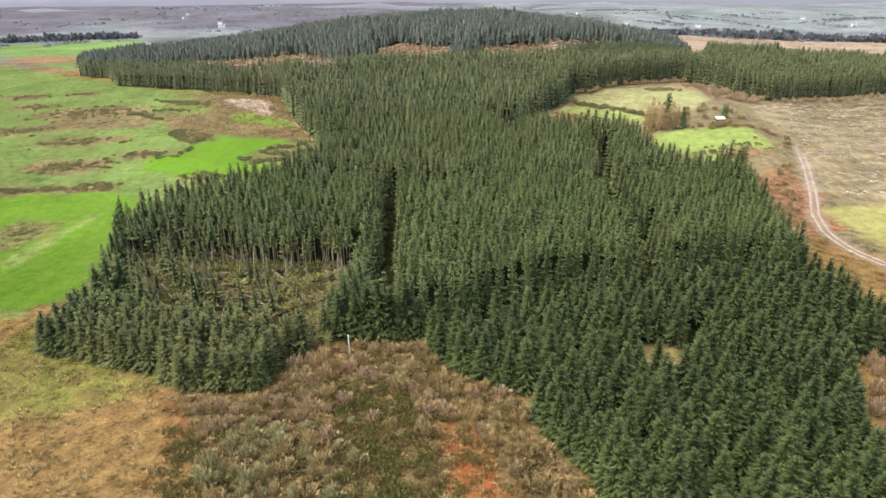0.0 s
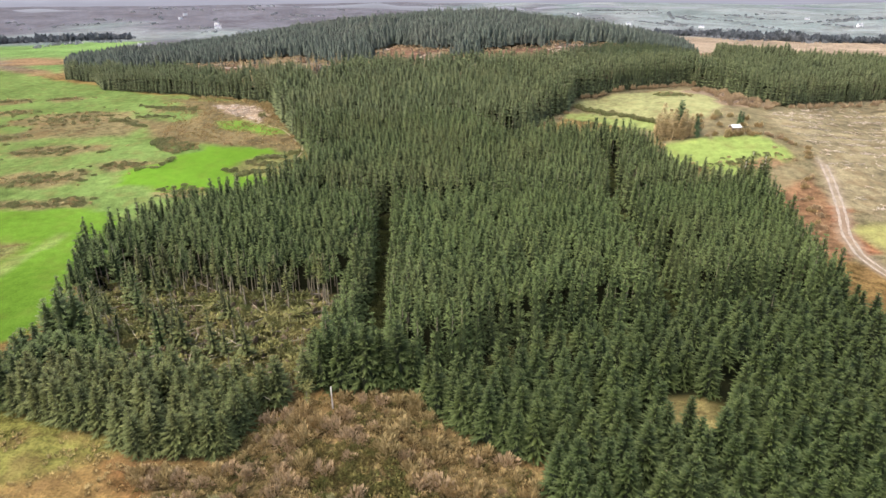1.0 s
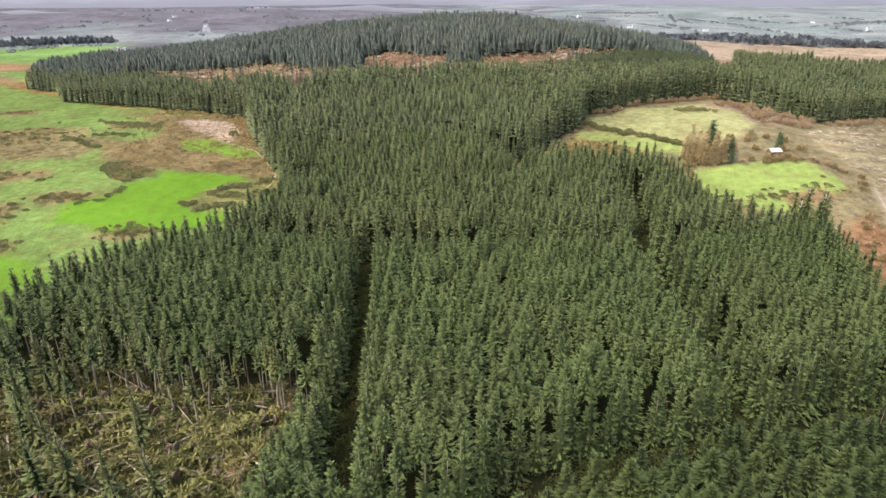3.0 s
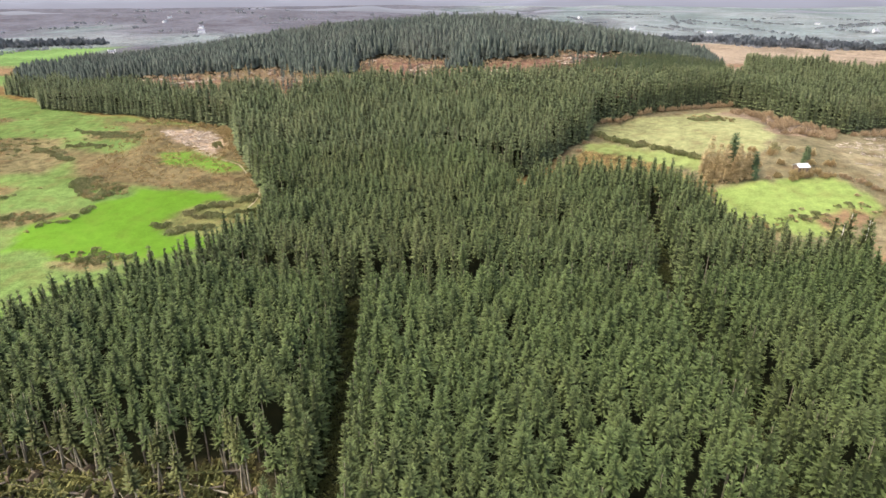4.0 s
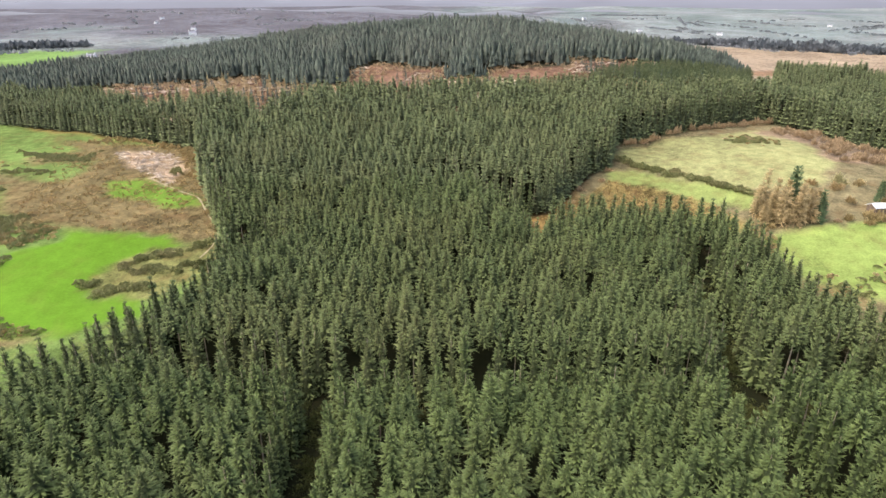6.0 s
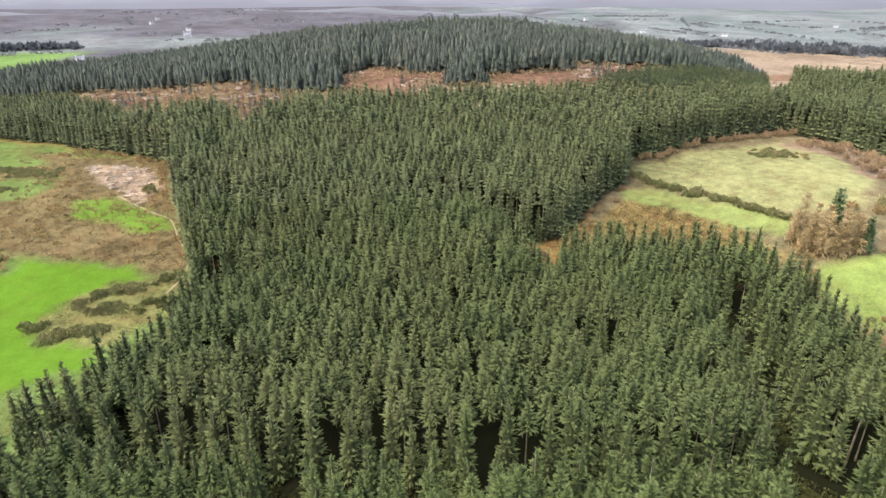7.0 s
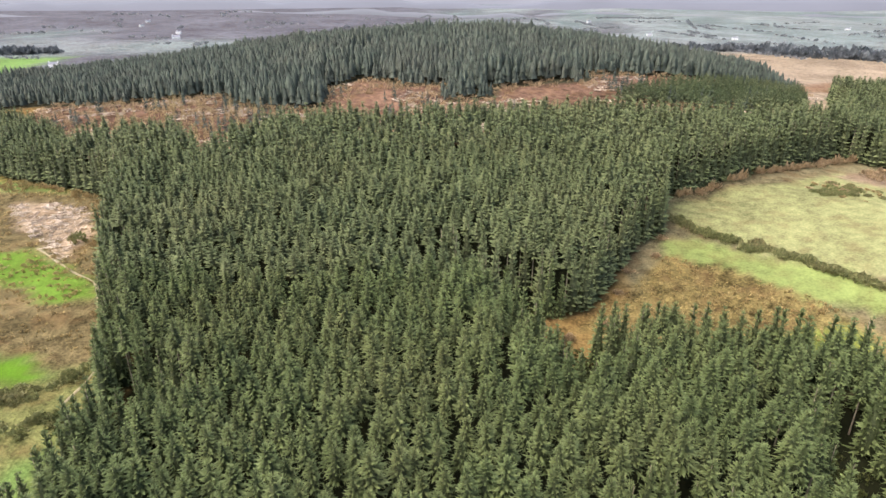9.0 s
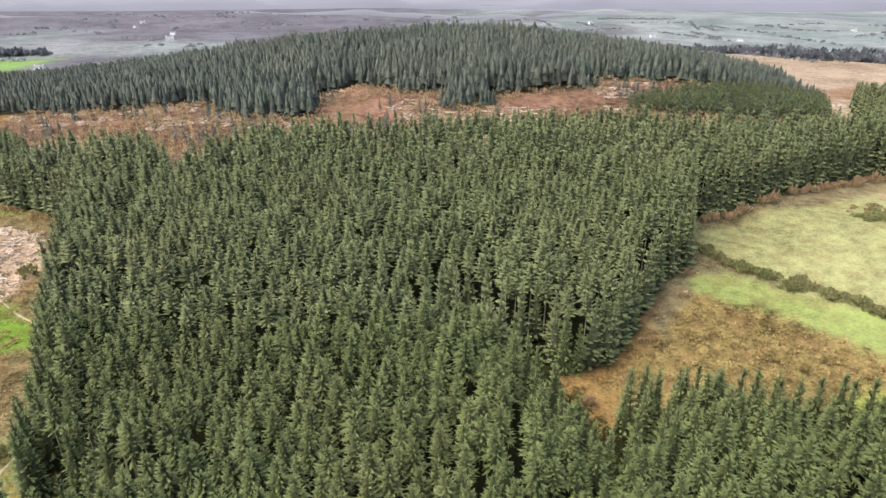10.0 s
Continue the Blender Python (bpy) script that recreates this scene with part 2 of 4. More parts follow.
# ---- ground ----
def spread(lo, hi, fine, reach, grow=1.16):
    v = list(np.arange(lo, hi + 0.01, fine))
    d = fine
    while v[-1] < reach:
        d *= grow
        v.append(v[-1] + d)
    d = fine
    while v[0] > -reach:
        d *= grow
        v.insert(0, v[0] - d)
    return np.array(v)


PATCHES = [
    # (outline, colour, unevenness, softness in metres)
    ([(30, 196), (70, 150), (95, 120), (150, 150), (260, 330), (110, 300), (40, 260)], (0.225, 0.19, 0.105), 0.7, 4),
    ([(-75, 94), (-72, 127), (-64, 145), (-50, 158), (-38, 178), (-48, 216), (-75, 272), (-135, 298), (-205, 350), (-310, 440), (-520, 640), (-700, 400), (-300, 100), (-120, 92)], (0.165, 0.238, 0.068), 0.55, 5),
    ([(-135, 158), (-92, 163), (-72, 148), (-69, 100), (-84, 96), (-150, 97)], (0.142, 0.262, 0.032), 0.25, 1.5),
    ([(-85, 146), (-89, 146), (-93.5, 134), (-95, 121), (-93, 112), (-89, 113), (-90, 122), (-89, 134)], (0.205, 0.275, 0.072), 0.5, 1.5),
    ([(-104, 142), (-95, 142), (-94.5, 132), (-97, 122), (-104, 120), (-108, 130)], (0.190, 0.190, 0.070), 0.9, 3),
    ([(-79, 212), (-66, 210.5), (-53, 207.5), (-60, 200), (-60, 194), (-64, 191), (-62, 186), (-51, 187), (-49, 181), (-60, 173), (-73, 174), (-90, 178), (-93, 188), (-84, 194), (-83, 202), (-77, 206)], (0.140, 0.272, 0.028), 0.2, 1.5),
    ([(-62, 201), (-46, 211), (-42, 198), (-49, 185), (-65, 188)], (0.205, 0.205, 0.075), 0.8, 2),
    ([(-124, 288), (-100, 276), (-73, 275), (-55, 234), (-44, 211), (-53, 208.5), (-67, 212), (-80, 213), (-100, 220), (-114, 247), (-95, 243), (-97, 262)], (0.205, 0.160, 0.078), 0.9, 3),
    (SCRAPE, (0.50, 0.37, 0.25), 0.8, 2),
    ([(-86, 245), (-75, 243), (-57, 232.5), (-53, 226), (-60, 225), (-70, 231), (-78, 232)], (0.175, 0.290, 0.045), 0.45, 1.5),
    ([(-160, 225), (-110, 225), (-110, 250), (-150, 255)], (0.190, 0.160, 0.078), 0.9, 6),
    ([(-70, 92), (-50, 80), (-38, 74), (-52, 66), (-75, 70)], (0.21, 0.20, 0.055), 0.8, 4),
    ([(-40, 72), (-24, 70), (-22, 60), (-34, 58)], (0.22, 0.11, 0.045), 0.8, 3),
    ([(-37, 71), (-26, 74), (-24, 80), (-4, 87), (6, 76), (14, 68), (20, 50), (22, 38), (-24, 38), (-30, 58)], (0.20, 0.15, 0.065), 0.9, 4),
    ([(-2, 66), (3.5, 66), (8, 57), (10, 47), (5, 42), (1, 50), (0, 58)], (0.33, 0.125, 0.045), 0.6, 1.5),
    ([(110, 186), (113, 192), (126, 194), (128, 190), (114, 185)], (0.50, 0.43, 0.36), 0.3, 1.5),
    (CLEARED, (0.21, 0.125, 0.085), 1.0, 3.0),
    # dark needle litter, with the shade under the trees put into the colour
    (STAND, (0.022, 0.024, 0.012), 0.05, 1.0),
    (YOUNG, (0.10, 0.075, 0.045), 0.8, 2.0),
    ([(-225, 385), (-250, 440), (-300, 663), (-430, 620), (-420, 560), (-330, 480)], (0.20, 0.32, 0.10), 0.4, 8),
    ([(-235, 430), (-262, 480), (-330, 500), (-300, 440)], (0.28, 0.18, 0.10), 0.7, 8),
    (HILL, (0.07, 0.065, 0.04), 0.5, 2.0),
    (WINDTHROW, (0.16, 0.135, 0.065), 0.6, 1.5),
    (HAUL, (0.34, 0.235, 0.105), 0.8, 1.5),
    ([(30, 82), (38, 83), (38, 76), (30, 76)], (0.24, 0.20, 0.08), 0.8, 1.5),
    ([(112, 228), (160, 276), (300, 310), (420, 300), (300, 130), (118, 150), (104, 150), (106, 162), (113, 188)], (0.30, 0.25, 0.145), 0.7, 3),
    ([(97, 148), (122, 152), (150, 130), (110, 108), (97, 121)], (0.38, 0.36, 0.13), 0.35, 2),
    ([(84, 164), (104, 178), (97, 150), (86, 128), (78, 140)], (0.26, 0.15, 0.08), 0.8, 2),
    ([(98, 160), (103, 158), (97, 144), (94, 132), (91, 134)], (0.30, 0.14, 0.07), 0.7, 1),
    ([(52, 258), (68, 266), (90, 273), (104, 280), (112, 262), (100, 232), (85, 222), (74, 225), (64, 234), (54, 244)], (0.330, 0.330, 0.148), 0.5, 2),
    ([(98, 276), (120, 282), (135, 262), (112, 238), (102, 240), (108, 262)], (0.30, 0.22, 0.15), 0.6, 3),
    ([(48, 247), (53, 242), (64, 233), (76, 222), (72, 214), (62, 222), (55, 231), (46, 238)], (0.295, 0.350, 0.115), 0.4, 1.5),
    ([(27, 218), (31, 223), (46, 238), (54, 232), (64, 221), (70, 206), (56, 204), (40, 208)], (0.28, 0.212, 0.082), 0.9, 2),
    ([(58, 214), (66, 214), (66, 206), (50, 206)], (0.30, 0.34, 0.08), 0.5, 2),
    ([(69, 205), (79, 206), (102, 204), (104, 192), (90, 180), (78, 181), (70, 189), (67, 196)], (0.275, 0.352, 0.098), 0.4, 1.5),
    ([(84, 188), (98, 190), (100, 184), (88, 182)], (0.28, 0.18, 0.10), 0.8, 1.5),
    ([(138, 352), (152, 388), (176, 470), (160, 540), (170, 725), (290, 700), (480, 605), (560, 480), (420, 410), (330, 395), (182, 390)], (0.40, 0.31, 0.22), 0.6, 5),
    ([(150, 400), (190, 404), (320, 440), (330, 480), (220, 470)], (0.30, 0.19, 0.12), 0.7, 5),
]


PATCHES[5:5] = [([(cx + 1.9 * sx * math.cos(0.6283 * k), cy + 2.0 * (sy + 1.2) * math.sin(0.6283 * k)) for k in range(10)], (0.22, 0.18, 0.085), 0.8, 3.0)
                for cx, cy, count, sx, sy in GORSE_SPOTS if count > 3]


def build_ground():
    xs, ys = spread(-230, 230, 1.9, 4600), spread(28, 420, 1.9, 4600)
    X, Y = np.meshgrid(xs, ys)
    x, y = X.ravel(), Y.ravel()
    wx, wy = x + 1.6 * lattice(x, y, 7, 11) + 0.8 * lattice(x, y, 2.5, 12), y + 1.6 * lattice(x, y, 7, 13) + 0.8 * lattice(x, y, 2.5, 14)
    col = np.empty((len(x), 3))
    col[:] = (0.285, 0.185, 0.070)
    uneven = np.full(len(x), 0.75)
    # far farmland and moor: patchwork of fields and heath, haze put into the colour
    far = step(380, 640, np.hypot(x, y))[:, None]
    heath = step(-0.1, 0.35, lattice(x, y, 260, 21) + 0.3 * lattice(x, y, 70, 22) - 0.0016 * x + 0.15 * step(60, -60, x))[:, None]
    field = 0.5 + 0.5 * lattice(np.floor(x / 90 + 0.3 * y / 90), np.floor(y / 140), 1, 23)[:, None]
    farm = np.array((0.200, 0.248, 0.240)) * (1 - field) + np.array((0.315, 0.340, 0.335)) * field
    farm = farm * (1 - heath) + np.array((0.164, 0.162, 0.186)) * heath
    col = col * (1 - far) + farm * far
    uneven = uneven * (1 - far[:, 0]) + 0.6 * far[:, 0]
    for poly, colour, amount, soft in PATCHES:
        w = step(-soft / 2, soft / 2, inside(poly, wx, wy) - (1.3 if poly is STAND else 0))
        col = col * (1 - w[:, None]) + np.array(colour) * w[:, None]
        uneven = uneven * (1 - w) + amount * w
    w = step(0, 4, inside(CUTOVER, x, y)) * (0.5 + 0.5 * lattice(x, y, 22, 25))
    col = col * (1 + w * 0.45 * np.sin((y - 0.22 * x + 1.5 * lattice(x, y, 12, 24)) * 0.84))[:, None]
    col = col * 0.43
    w = 0.8 * (1 - step(0.7, 2.6, off_line(TRACK, x, y)))
    col, uneven = col * (1 - w[:, None]) + np.array((0.165, 0.13, 0.095)) * w[:, None], uneven * (1 - w) + 0.25 * w
    me = bpy.data.meshes.new("ground")
    nx, ny = len(xs), len(ys)
    a = (np.arange(ny - 1)[:, None] * nx + np.arange(nx - 1)).ravel()
    quads = np.stack([a, a + 1, a + nx + 1, a + nx], 1)
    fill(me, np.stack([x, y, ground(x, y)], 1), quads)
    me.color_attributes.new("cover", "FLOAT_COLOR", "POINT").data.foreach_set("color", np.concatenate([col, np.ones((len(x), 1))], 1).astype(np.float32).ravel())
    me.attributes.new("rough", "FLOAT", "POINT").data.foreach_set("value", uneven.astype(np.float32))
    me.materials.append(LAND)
    me.polygons.foreach_set("use_smooth", np.ones(len(quads), bool))
    return tagged(new("ground", me), "rolling land with pasture, rough grass and cut-over moor", "ground", kind="structure")


def fill(me, verts, faces, slots=None):
    """Puts arrays of points and equal-sided faces into a mesh."""
    faces = np.asarray(faces, np.int32)
    k = faces.shape[1]
    me.vertices.add(len(verts))
    me.vertices.foreach_set("co", np.asarray(verts, np.float32).ravel())
    me.loops.add(faces.size)
    me.loops.foreach_set("vertex_index", faces.ravel())
    me.polygons.add(len(faces))
    me.polygons.foreach_set("loop_start", np.arange(0, faces.size, k, dtype=np.int32))
    me.polygons.foreach_set("loop_total", np.full(len(faces), k, np.int32))
    if slots is not None:
        me.polygons.foreach_set("material_index", np.asarray(slots, np.int32))
    me.update(calc_edges=True)
    me.validate()


build_ground()


def worn_way(name, course, mids, wide, material, label):
    """Worn ruts along a course that follow the lie of the land."""
    line = []
    for (ax, ay), (bx, by) in zip(course, course[1:]):
        m = max(1, int(math.hypot(bx - ax, by - ay) / 0.8))
        line += [(ax + (bx - ax) * k / m, ay + (by - ay) * k / m) for k in range(m)]
    line = np.array(line)
    for _ in range(6):
        line[1:-1] = (line[:-2] + 2 * line[1:-1] + line[2:]) / 4
    d = np.gradient(line, axis=0)
    side = np.stack([-d[:, 1], d[:, 0]], 1) / np.linalg.norm(d, axis=1)[:, None]
    v, f = [], []
    for mid in mids:
        for k in range(len(line)):
            half = wide + 0.26 * wide * math.sin(k * 0.7 + mid) + 0.13 * wide * math.sin(k * 2.3)
            for e in (-1, -0.5, 0.5, 1):
                q = line[k] + side[k] * (mid + e * half)
                v.append((q[0], q[1], float(ground(q[0], q[1])) + (0.09 if abs(e) < 1 else -0.08)))
            if k:
                j = len(v) - 8
                f += [(j + i, j + i + 1, j + i + 5, j + i + 4) for i in range(3)]
    me = bpy.data.meshes.new(name)
    fill(me, np.array(v), np.array(f))
    me.materials.append(material)
    return tagged(new(name, me), label, name, kind="structure")


worn_way("track", TRACK, (-0.8, 0.8), 0.38, surface("track_gravel", (0.15, 0.12, 0.09), (0.22, 0.18, 0.14), 0.5), "pale gravel farm track with two wheel ruts")
worn_way("footpath", PATH, (0.0,), 0.26, surface("trodden_earth", (0.14, 0.115, 0.066), (0.21, 0.175, 0.105), 0.6), "narrow trodden path along the edge of a plantation")


# ---- shapes of plants ----
def spruce(rng, fronds, bare, radius, wide=0.2, power=0.72, droop=0.0, levels=10, half=False):
    """A conifer's crown, one unit high: folded fronds that climb round a thin leader. bare: where the crown starts."""
    v, f = [], []
    heights = np.linspace(bare, 0.985, levels)
    for z in heights:
        v.append((0, 0, z))
    for i in range(levels - 1):
        j = len(v)
        v.append((0.006, 0.004, heights[i] + 0.01))
        f.append((i, i + 1, j))
    tip = len(v)
    v += [(0.004, 0, 0.94), (-0.004, 0.003, 0.94), (0, 0, 1.02)]
    f += [(levels - 1, tip, tip + 2), (tip, tip + 1, tip + 2), (levels - 1, tip + 1, tip + 2)]
    turn = rng.uniform(0, 6.28)
    for k in range(fronds):
        u = (k + rng.uniform(-0.4, 0.4)) / fronds
        z = bare + (0.975 - bare) * max(0.0, u) ** 0.75
        a = turn + 2.39996 * k + rng.uniform(-0.35, 0.35)
        reach = radius * max(0.05, (1 - z) / (1 - bare)) ** power
        r = reach * rng.uniform(0.70, 1.22)
        up = -0.22 - droop + 0.92 * z ** 2 + rng.uniform(-0.16, 0.16)
        w = wide * r * rng.uniform(0.8, 1.2) + 0.003
        c, s = math.cos(a), math.sin(a)
        m = r * rng.uniform(0.32, 0.5)
        zm = z + up * m * 0.85 - 0.6 * w
        if half:
            j, base, side = len(v), min(levels - 1, int(round((z - bare) / (0.985 - bare) * (levels - 1)))), rng.choice((-1, 1))
            v += [(c * m - s * w * side, s * m + c * w * side, zm + 0.3 * w), (c * r, s * r, z + up * r + 0.16 * r)]
            f.append((base, j + 1, j))
            continue
        j, base = len(v), min(levels - 1, int(round((z - bare) / (0.985 - bare) * (levels - 1))))
        v += [(c * m - s * w, s * m + c * w, zm), (c * r, s * r, z + up * r + 0.16 * r), (c * m + s * w, s * m - c * w, zm)]
        f += [(base, j + 1, j), (base, j + 2, j + 1)]
    return np.array(v), np.array(f)


def whorled(rng, whorls, per, bare, radius, core=0.5, width=0.15, power=0.85, levels=9, twigs=False):
    """A Sitka spruce's crown, one unit high: yearly whorls of folded sprays round a leader and a dense heart.
    bare: where the live crown starts; the sprays stand up near the top and reach out level lower down."""
    v, f = [], []
    heights = np.linspace(bare, 0.97, levels)
    v += [(0, 0, z) for z in heights]
    for i in range(levels - 1):
        v.append((0.005, 0.003, heights[i] + 0.01))
        f.append((i, i + 1, len(v) - 1))
    tip = len(v)
    v += [(0.006, 0, 0.93), (-0.004, 0.005, 0.93), (-0.003, -0.005, 0.93), (0, 0, 1.02)]
    f += [(tip, tip + 1, tip + 3), (tip + 1, tip + 2, tip + 3), (tip + 2, tip, tip + 3), (levels - 1, tip, tip + 1)]
    # 0 where the crown's shade is coloured in, 1 at the pale tips
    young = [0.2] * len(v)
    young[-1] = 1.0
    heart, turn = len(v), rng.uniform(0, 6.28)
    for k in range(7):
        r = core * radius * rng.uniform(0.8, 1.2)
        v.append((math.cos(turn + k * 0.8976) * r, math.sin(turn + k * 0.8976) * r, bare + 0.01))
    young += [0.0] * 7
    f += [(heart + k, heart + (k + 1) % 7, levels - 1) for k in range(7)]
    for i in range(whorls):
        zw = bare + (0.965 - bare) * (i + rng.uniform(0.15, 0.6)) / whorls
        turn = rng.uniform(0, 6.28)
        for k in range(per):
            z = zw + rng.uniform(-0.3, 0.3) * (0.97 - bare) / whorls
            open_to = min(1.0, max(0.0, (1 - z) / (1 - bare)))
            r = radius * (0.05 + 0.95 * open_to ** power) * rng.uniform(0.72, 1.2)
            a = turn + 6.283 * k / per + rng.uniform(-0.3, 0.3)
            rise = math.tan(radians(-9 + 62 * (1 - open_to) ** 1.6 + rng.uniform(-9, 9)))
            w = width * r * rng.uniform(0.8, 1.25) + 0.003
            c, t, m = math.cos(a), math.sin(a), r * rng.uniform(0.45, 0.62)
            base = min(levels - 1, max(0, int(round((z - bare) / (0.97 - bare) * (levels - 1)))))
            j, zm = len(v), z + rise * m - 0.05 * r - 0.45 * w
            v += [(c * m - t * w, t * m + c * w, zm), (c * r, t * r, z + rise * r + 0.03 * r), (c * m + t * w, t * m - c * w, zm)]
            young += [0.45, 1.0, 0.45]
            f += [(base, j + 1, j), (base, j + 2, j + 1)]
            if twigs:
                for side in (-1, 1):
                    q, reach, e = len(v), r * rng.uniform(0.38, 0.55), a + side * rng.uniform(0.55, 0.85)
                    v += [(c * m * 0.9, t * m * 0.9, zm + 0.35 * w), (c * m * 1.2, t * m * 1.2, zm + 0.45 * w + 0.2 * rise * m),
                          (c * m + math.cos(e) * reach, t * m + math.sin(e) * reach, zm + rise * reach * 0.8 - 0.1 * r)]
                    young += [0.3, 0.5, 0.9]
                    f.append((q, q + 1, q + 2))
    return np.array(v), np.array(f), np.array(young)


def tiered(rng, tiers, points, bare, radius, fronds=0, core=1.0, lap=1.5, wide=0.16, lift=0.0):
    """A dense conifer's crown, one unit high: ragged cones set one above the other, with some loose fronds."""
    v, f = ([], []) if not fronds else [list(map(tuple, q)) for q in spruce(rng, fronds, bare, radius * 1.12, wide, 0.85, -lift, levels=6, half=True)]
    first = len(v)
    for i in range(tiers):
        u = i / tiers
        z0 = bare + (1 - bare) * u
        z1 = min(1.0, z0 + (1 - bare) * lap / tiers)
        r = core * radius * (1 - u) ** 0.8
        top = len(v)
        v.append((rng.uniform(-0.004, 0.004), rng.uniform(-0.004, 0.004), z1))
        turn = rng.uniform(0, 6.28)
        for k in range(2 * points):
            a = turn + 3.1416 * k / points + rng.uniform(-0.12, 0.12)
            q = r * (rng.uniform(0.85, 1.15) if k % 2 else rng.uniform(0.45, 0.62))
            v.append((math.cos(a) * q, math.sin(a) * q, z0 + (rng.uniform(-0.02, 0.012) if k % 2 else 0.025)))
        f += [(top, top + 1 + k, top + 1 + (k + 1) % (2 * points)) for k in range(2 * points)]
        if i:
            f.append((top, first, top + 1))
    return np.array(v), np.array(f)


def stem(sides, r0, r1, length, bend=0.0, rings=2):
    """A tapered stem along z, in triangles."""
    v, f = [], []
    for i in range(rings):
        u = i / (rings - 1)
        for k in range(sides):
            a = 6.283 * k / sides
            r = r0 + (r1 - r0) * u
            v.append((r * math.cos(a) + bend * u * u, r * math.sin(a), length * u))
    for i in range(rings - 1):
        for k in range(sides):
            a, b = i * sides + k, i * sides + (k + 1) % sides
            f += [(a, b, b + sides), (a, b + sides, a + sides)]
    f += [((rings - 1) * sides, (rings - 1) * sides + k, (rings - 1) * sides + k + 1) for k in range(1, sides - 1)]
    return np.array(v), np.array(f)


def twiggy(rng, twigs, wide, high, thick=0.02):
    """A leafless bush: many fine upswept twigs that fill a domed, lumpy outline."""
    v, f = [], []
    lumps = [(rng.uniform(0, 6.283), rng.uniform(0.25, 0.6), rng.uniform(0.7, 1.05), rng.uniform(0.4, 0.6)) for _ in range(6)]
    for k in range(twigs):
        la, lo, lh, lr = lumps[k % 6]
        a, e, d = rng.uniform(0, 6.283), rng.uniform(0, 1), rng.uniform(0.72, 1.0)
        flat = math.sqrt(max(0.0, 1 - e * e))
        q = np.array((wide * (math.cos(la) * lo + math.cos(a) * lr * flat * d), wide * (math.sin(la) * lo + math.sin(a) * lr * flat * d), high * lh * (0.35 + 0.65 * e * d)))
        p = q * np.array((0.72, 0.72, 1.0)) - np.array((0, 0, rng.uniform(0.25, 0.5) * q[2] + 0.05 * high))
        side = np.array((-math.sin(a), math.cos(a), rng.uniform(-0.5, 0.5))) * thick * rng.uniform(0.7, 1.6)
        m = p + (q - p) * rng.uniform(0.4, 0.7)
        j = len(v)
        v += [tuple(p), tuple(m + side), tuple(q), tuple(m - side)]
        f += [(j, j + 1, j + 2), (j, j + 2, j + 3)]
    return np.array(v), np.array(f)


def leafy_clump(rng, leaves, wide, high, size):
    """A dense evergreen bush: small tilted leaf sprays over a lumpy dome."""
    v, f = [], []
    for _ in range(leaves):
        a, e = rng.uniform(0, 6.283), rng.uniform(0, 1) ** 0.7
        lump = 0.8 + 0.25 * math.sin(3 * a + wide) * math.cos(5 * e + high) + rng.uniform(-0.12, 0.12)
        c = np.array((math.cos(a) * wide * math.sqrt(1 - e * e) * lump, math.sin(a) * wide * math.sqrt(1 - e * e) * lump, high * e * lump))
        d = np.array((math.cos(a) * (1 - e), math.sin(a) * (1 - e), 0.5 + e)) + np.array([rng.uniform(-0.5, 0.5) for _ in range(3)])
        d /= np.linalg.norm(d)
        s = np.cross(d, (rng.uniform(-1, 1), rng.uniform(-1, 1), 0.3))
        s /= np.linalg.norm(s) + 1e-6
        k = size * rng.uniform(0.6, 1.4)
        j = len(v)
        v += [tuple(c - s * k * 0.5), tuple(c + d * k), tuple(c + s * k * 0.5)]
        f.append((j, j + 1, j + 2))
    return np.array(v), np.array(f)


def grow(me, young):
    """Stores each point's place on its spray, from painted-dark inside to pale young tip."""
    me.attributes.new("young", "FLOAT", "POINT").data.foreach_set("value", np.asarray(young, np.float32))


def mesh_of(name, shape, material):
    me = bpy.data.meshes.new(name)
    fill(me, shape[0], shape[1])
    grow(me, shape[2] if len(shape) > 2 else np.full(len(shape[0]), 0.5))
    me.materials.append(material)
    return me


def part(name, me, parent, m=None, label=""):
    ob = new(name, me)
    ob.parent = parent
    if m is not None:
        ob.matrix_basis = m
    return tagged(ob, label)


def merge(name, shapes, places, material, label, category):
    """Very many plants as one object: places are rows of shape, x, y, z, turn, width, height, lean x, lean y."""
    places = np.asarray(places, float)
    vs, fs, ages, base = [], [], [], 0
    for s, (v, f, *young) in enumerate(shapes):
        rows = places[places[:, 0].astype(int) == s]
        if not len(rows):
            continue
        c, t = np.cos(rows[:, 4])[:, None], np.sin(rows[:, 4])[:, None]
        X = (v[:, 0] * c - v[:, 1] * t) * rows[:, 5:6]
        Y = (v[:, 0] * t + v[:, 1] * c) * rows[:, 5:6]
        Z = v[:, 2] * rows[:, 6:7]
        P = np.stack([X + rows[:, 1:2] + Z * rows[:, 7:8], Y + rows[:, 2:3] + Z * rows[:, 8:9], Z + rows[:, 3:4]], 2).reshape(-1, 3)
        F = (f[None] + (np.arange(len(rows)) * len(v))[:, None, None]).reshape(-1, 3) + base
        vs.append(P)
        fs.append(F)
        ages.append(np.tile(young[0] if young else np.full(len(v), 0.5), len(rows)))
        base += len(P)
    me = bpy.data.meshes.new(name)
    fill(me, np.concatenate(vs), np.concatenate(fs))
    grow(me, np.concatenate(ages))
    me.materials.append(material)
    return tagged(new(name, me), label, category, kind="stuff")


# ---- the plantation ----
rng = random.Random(5)
gen = np.random.default_rng(7)


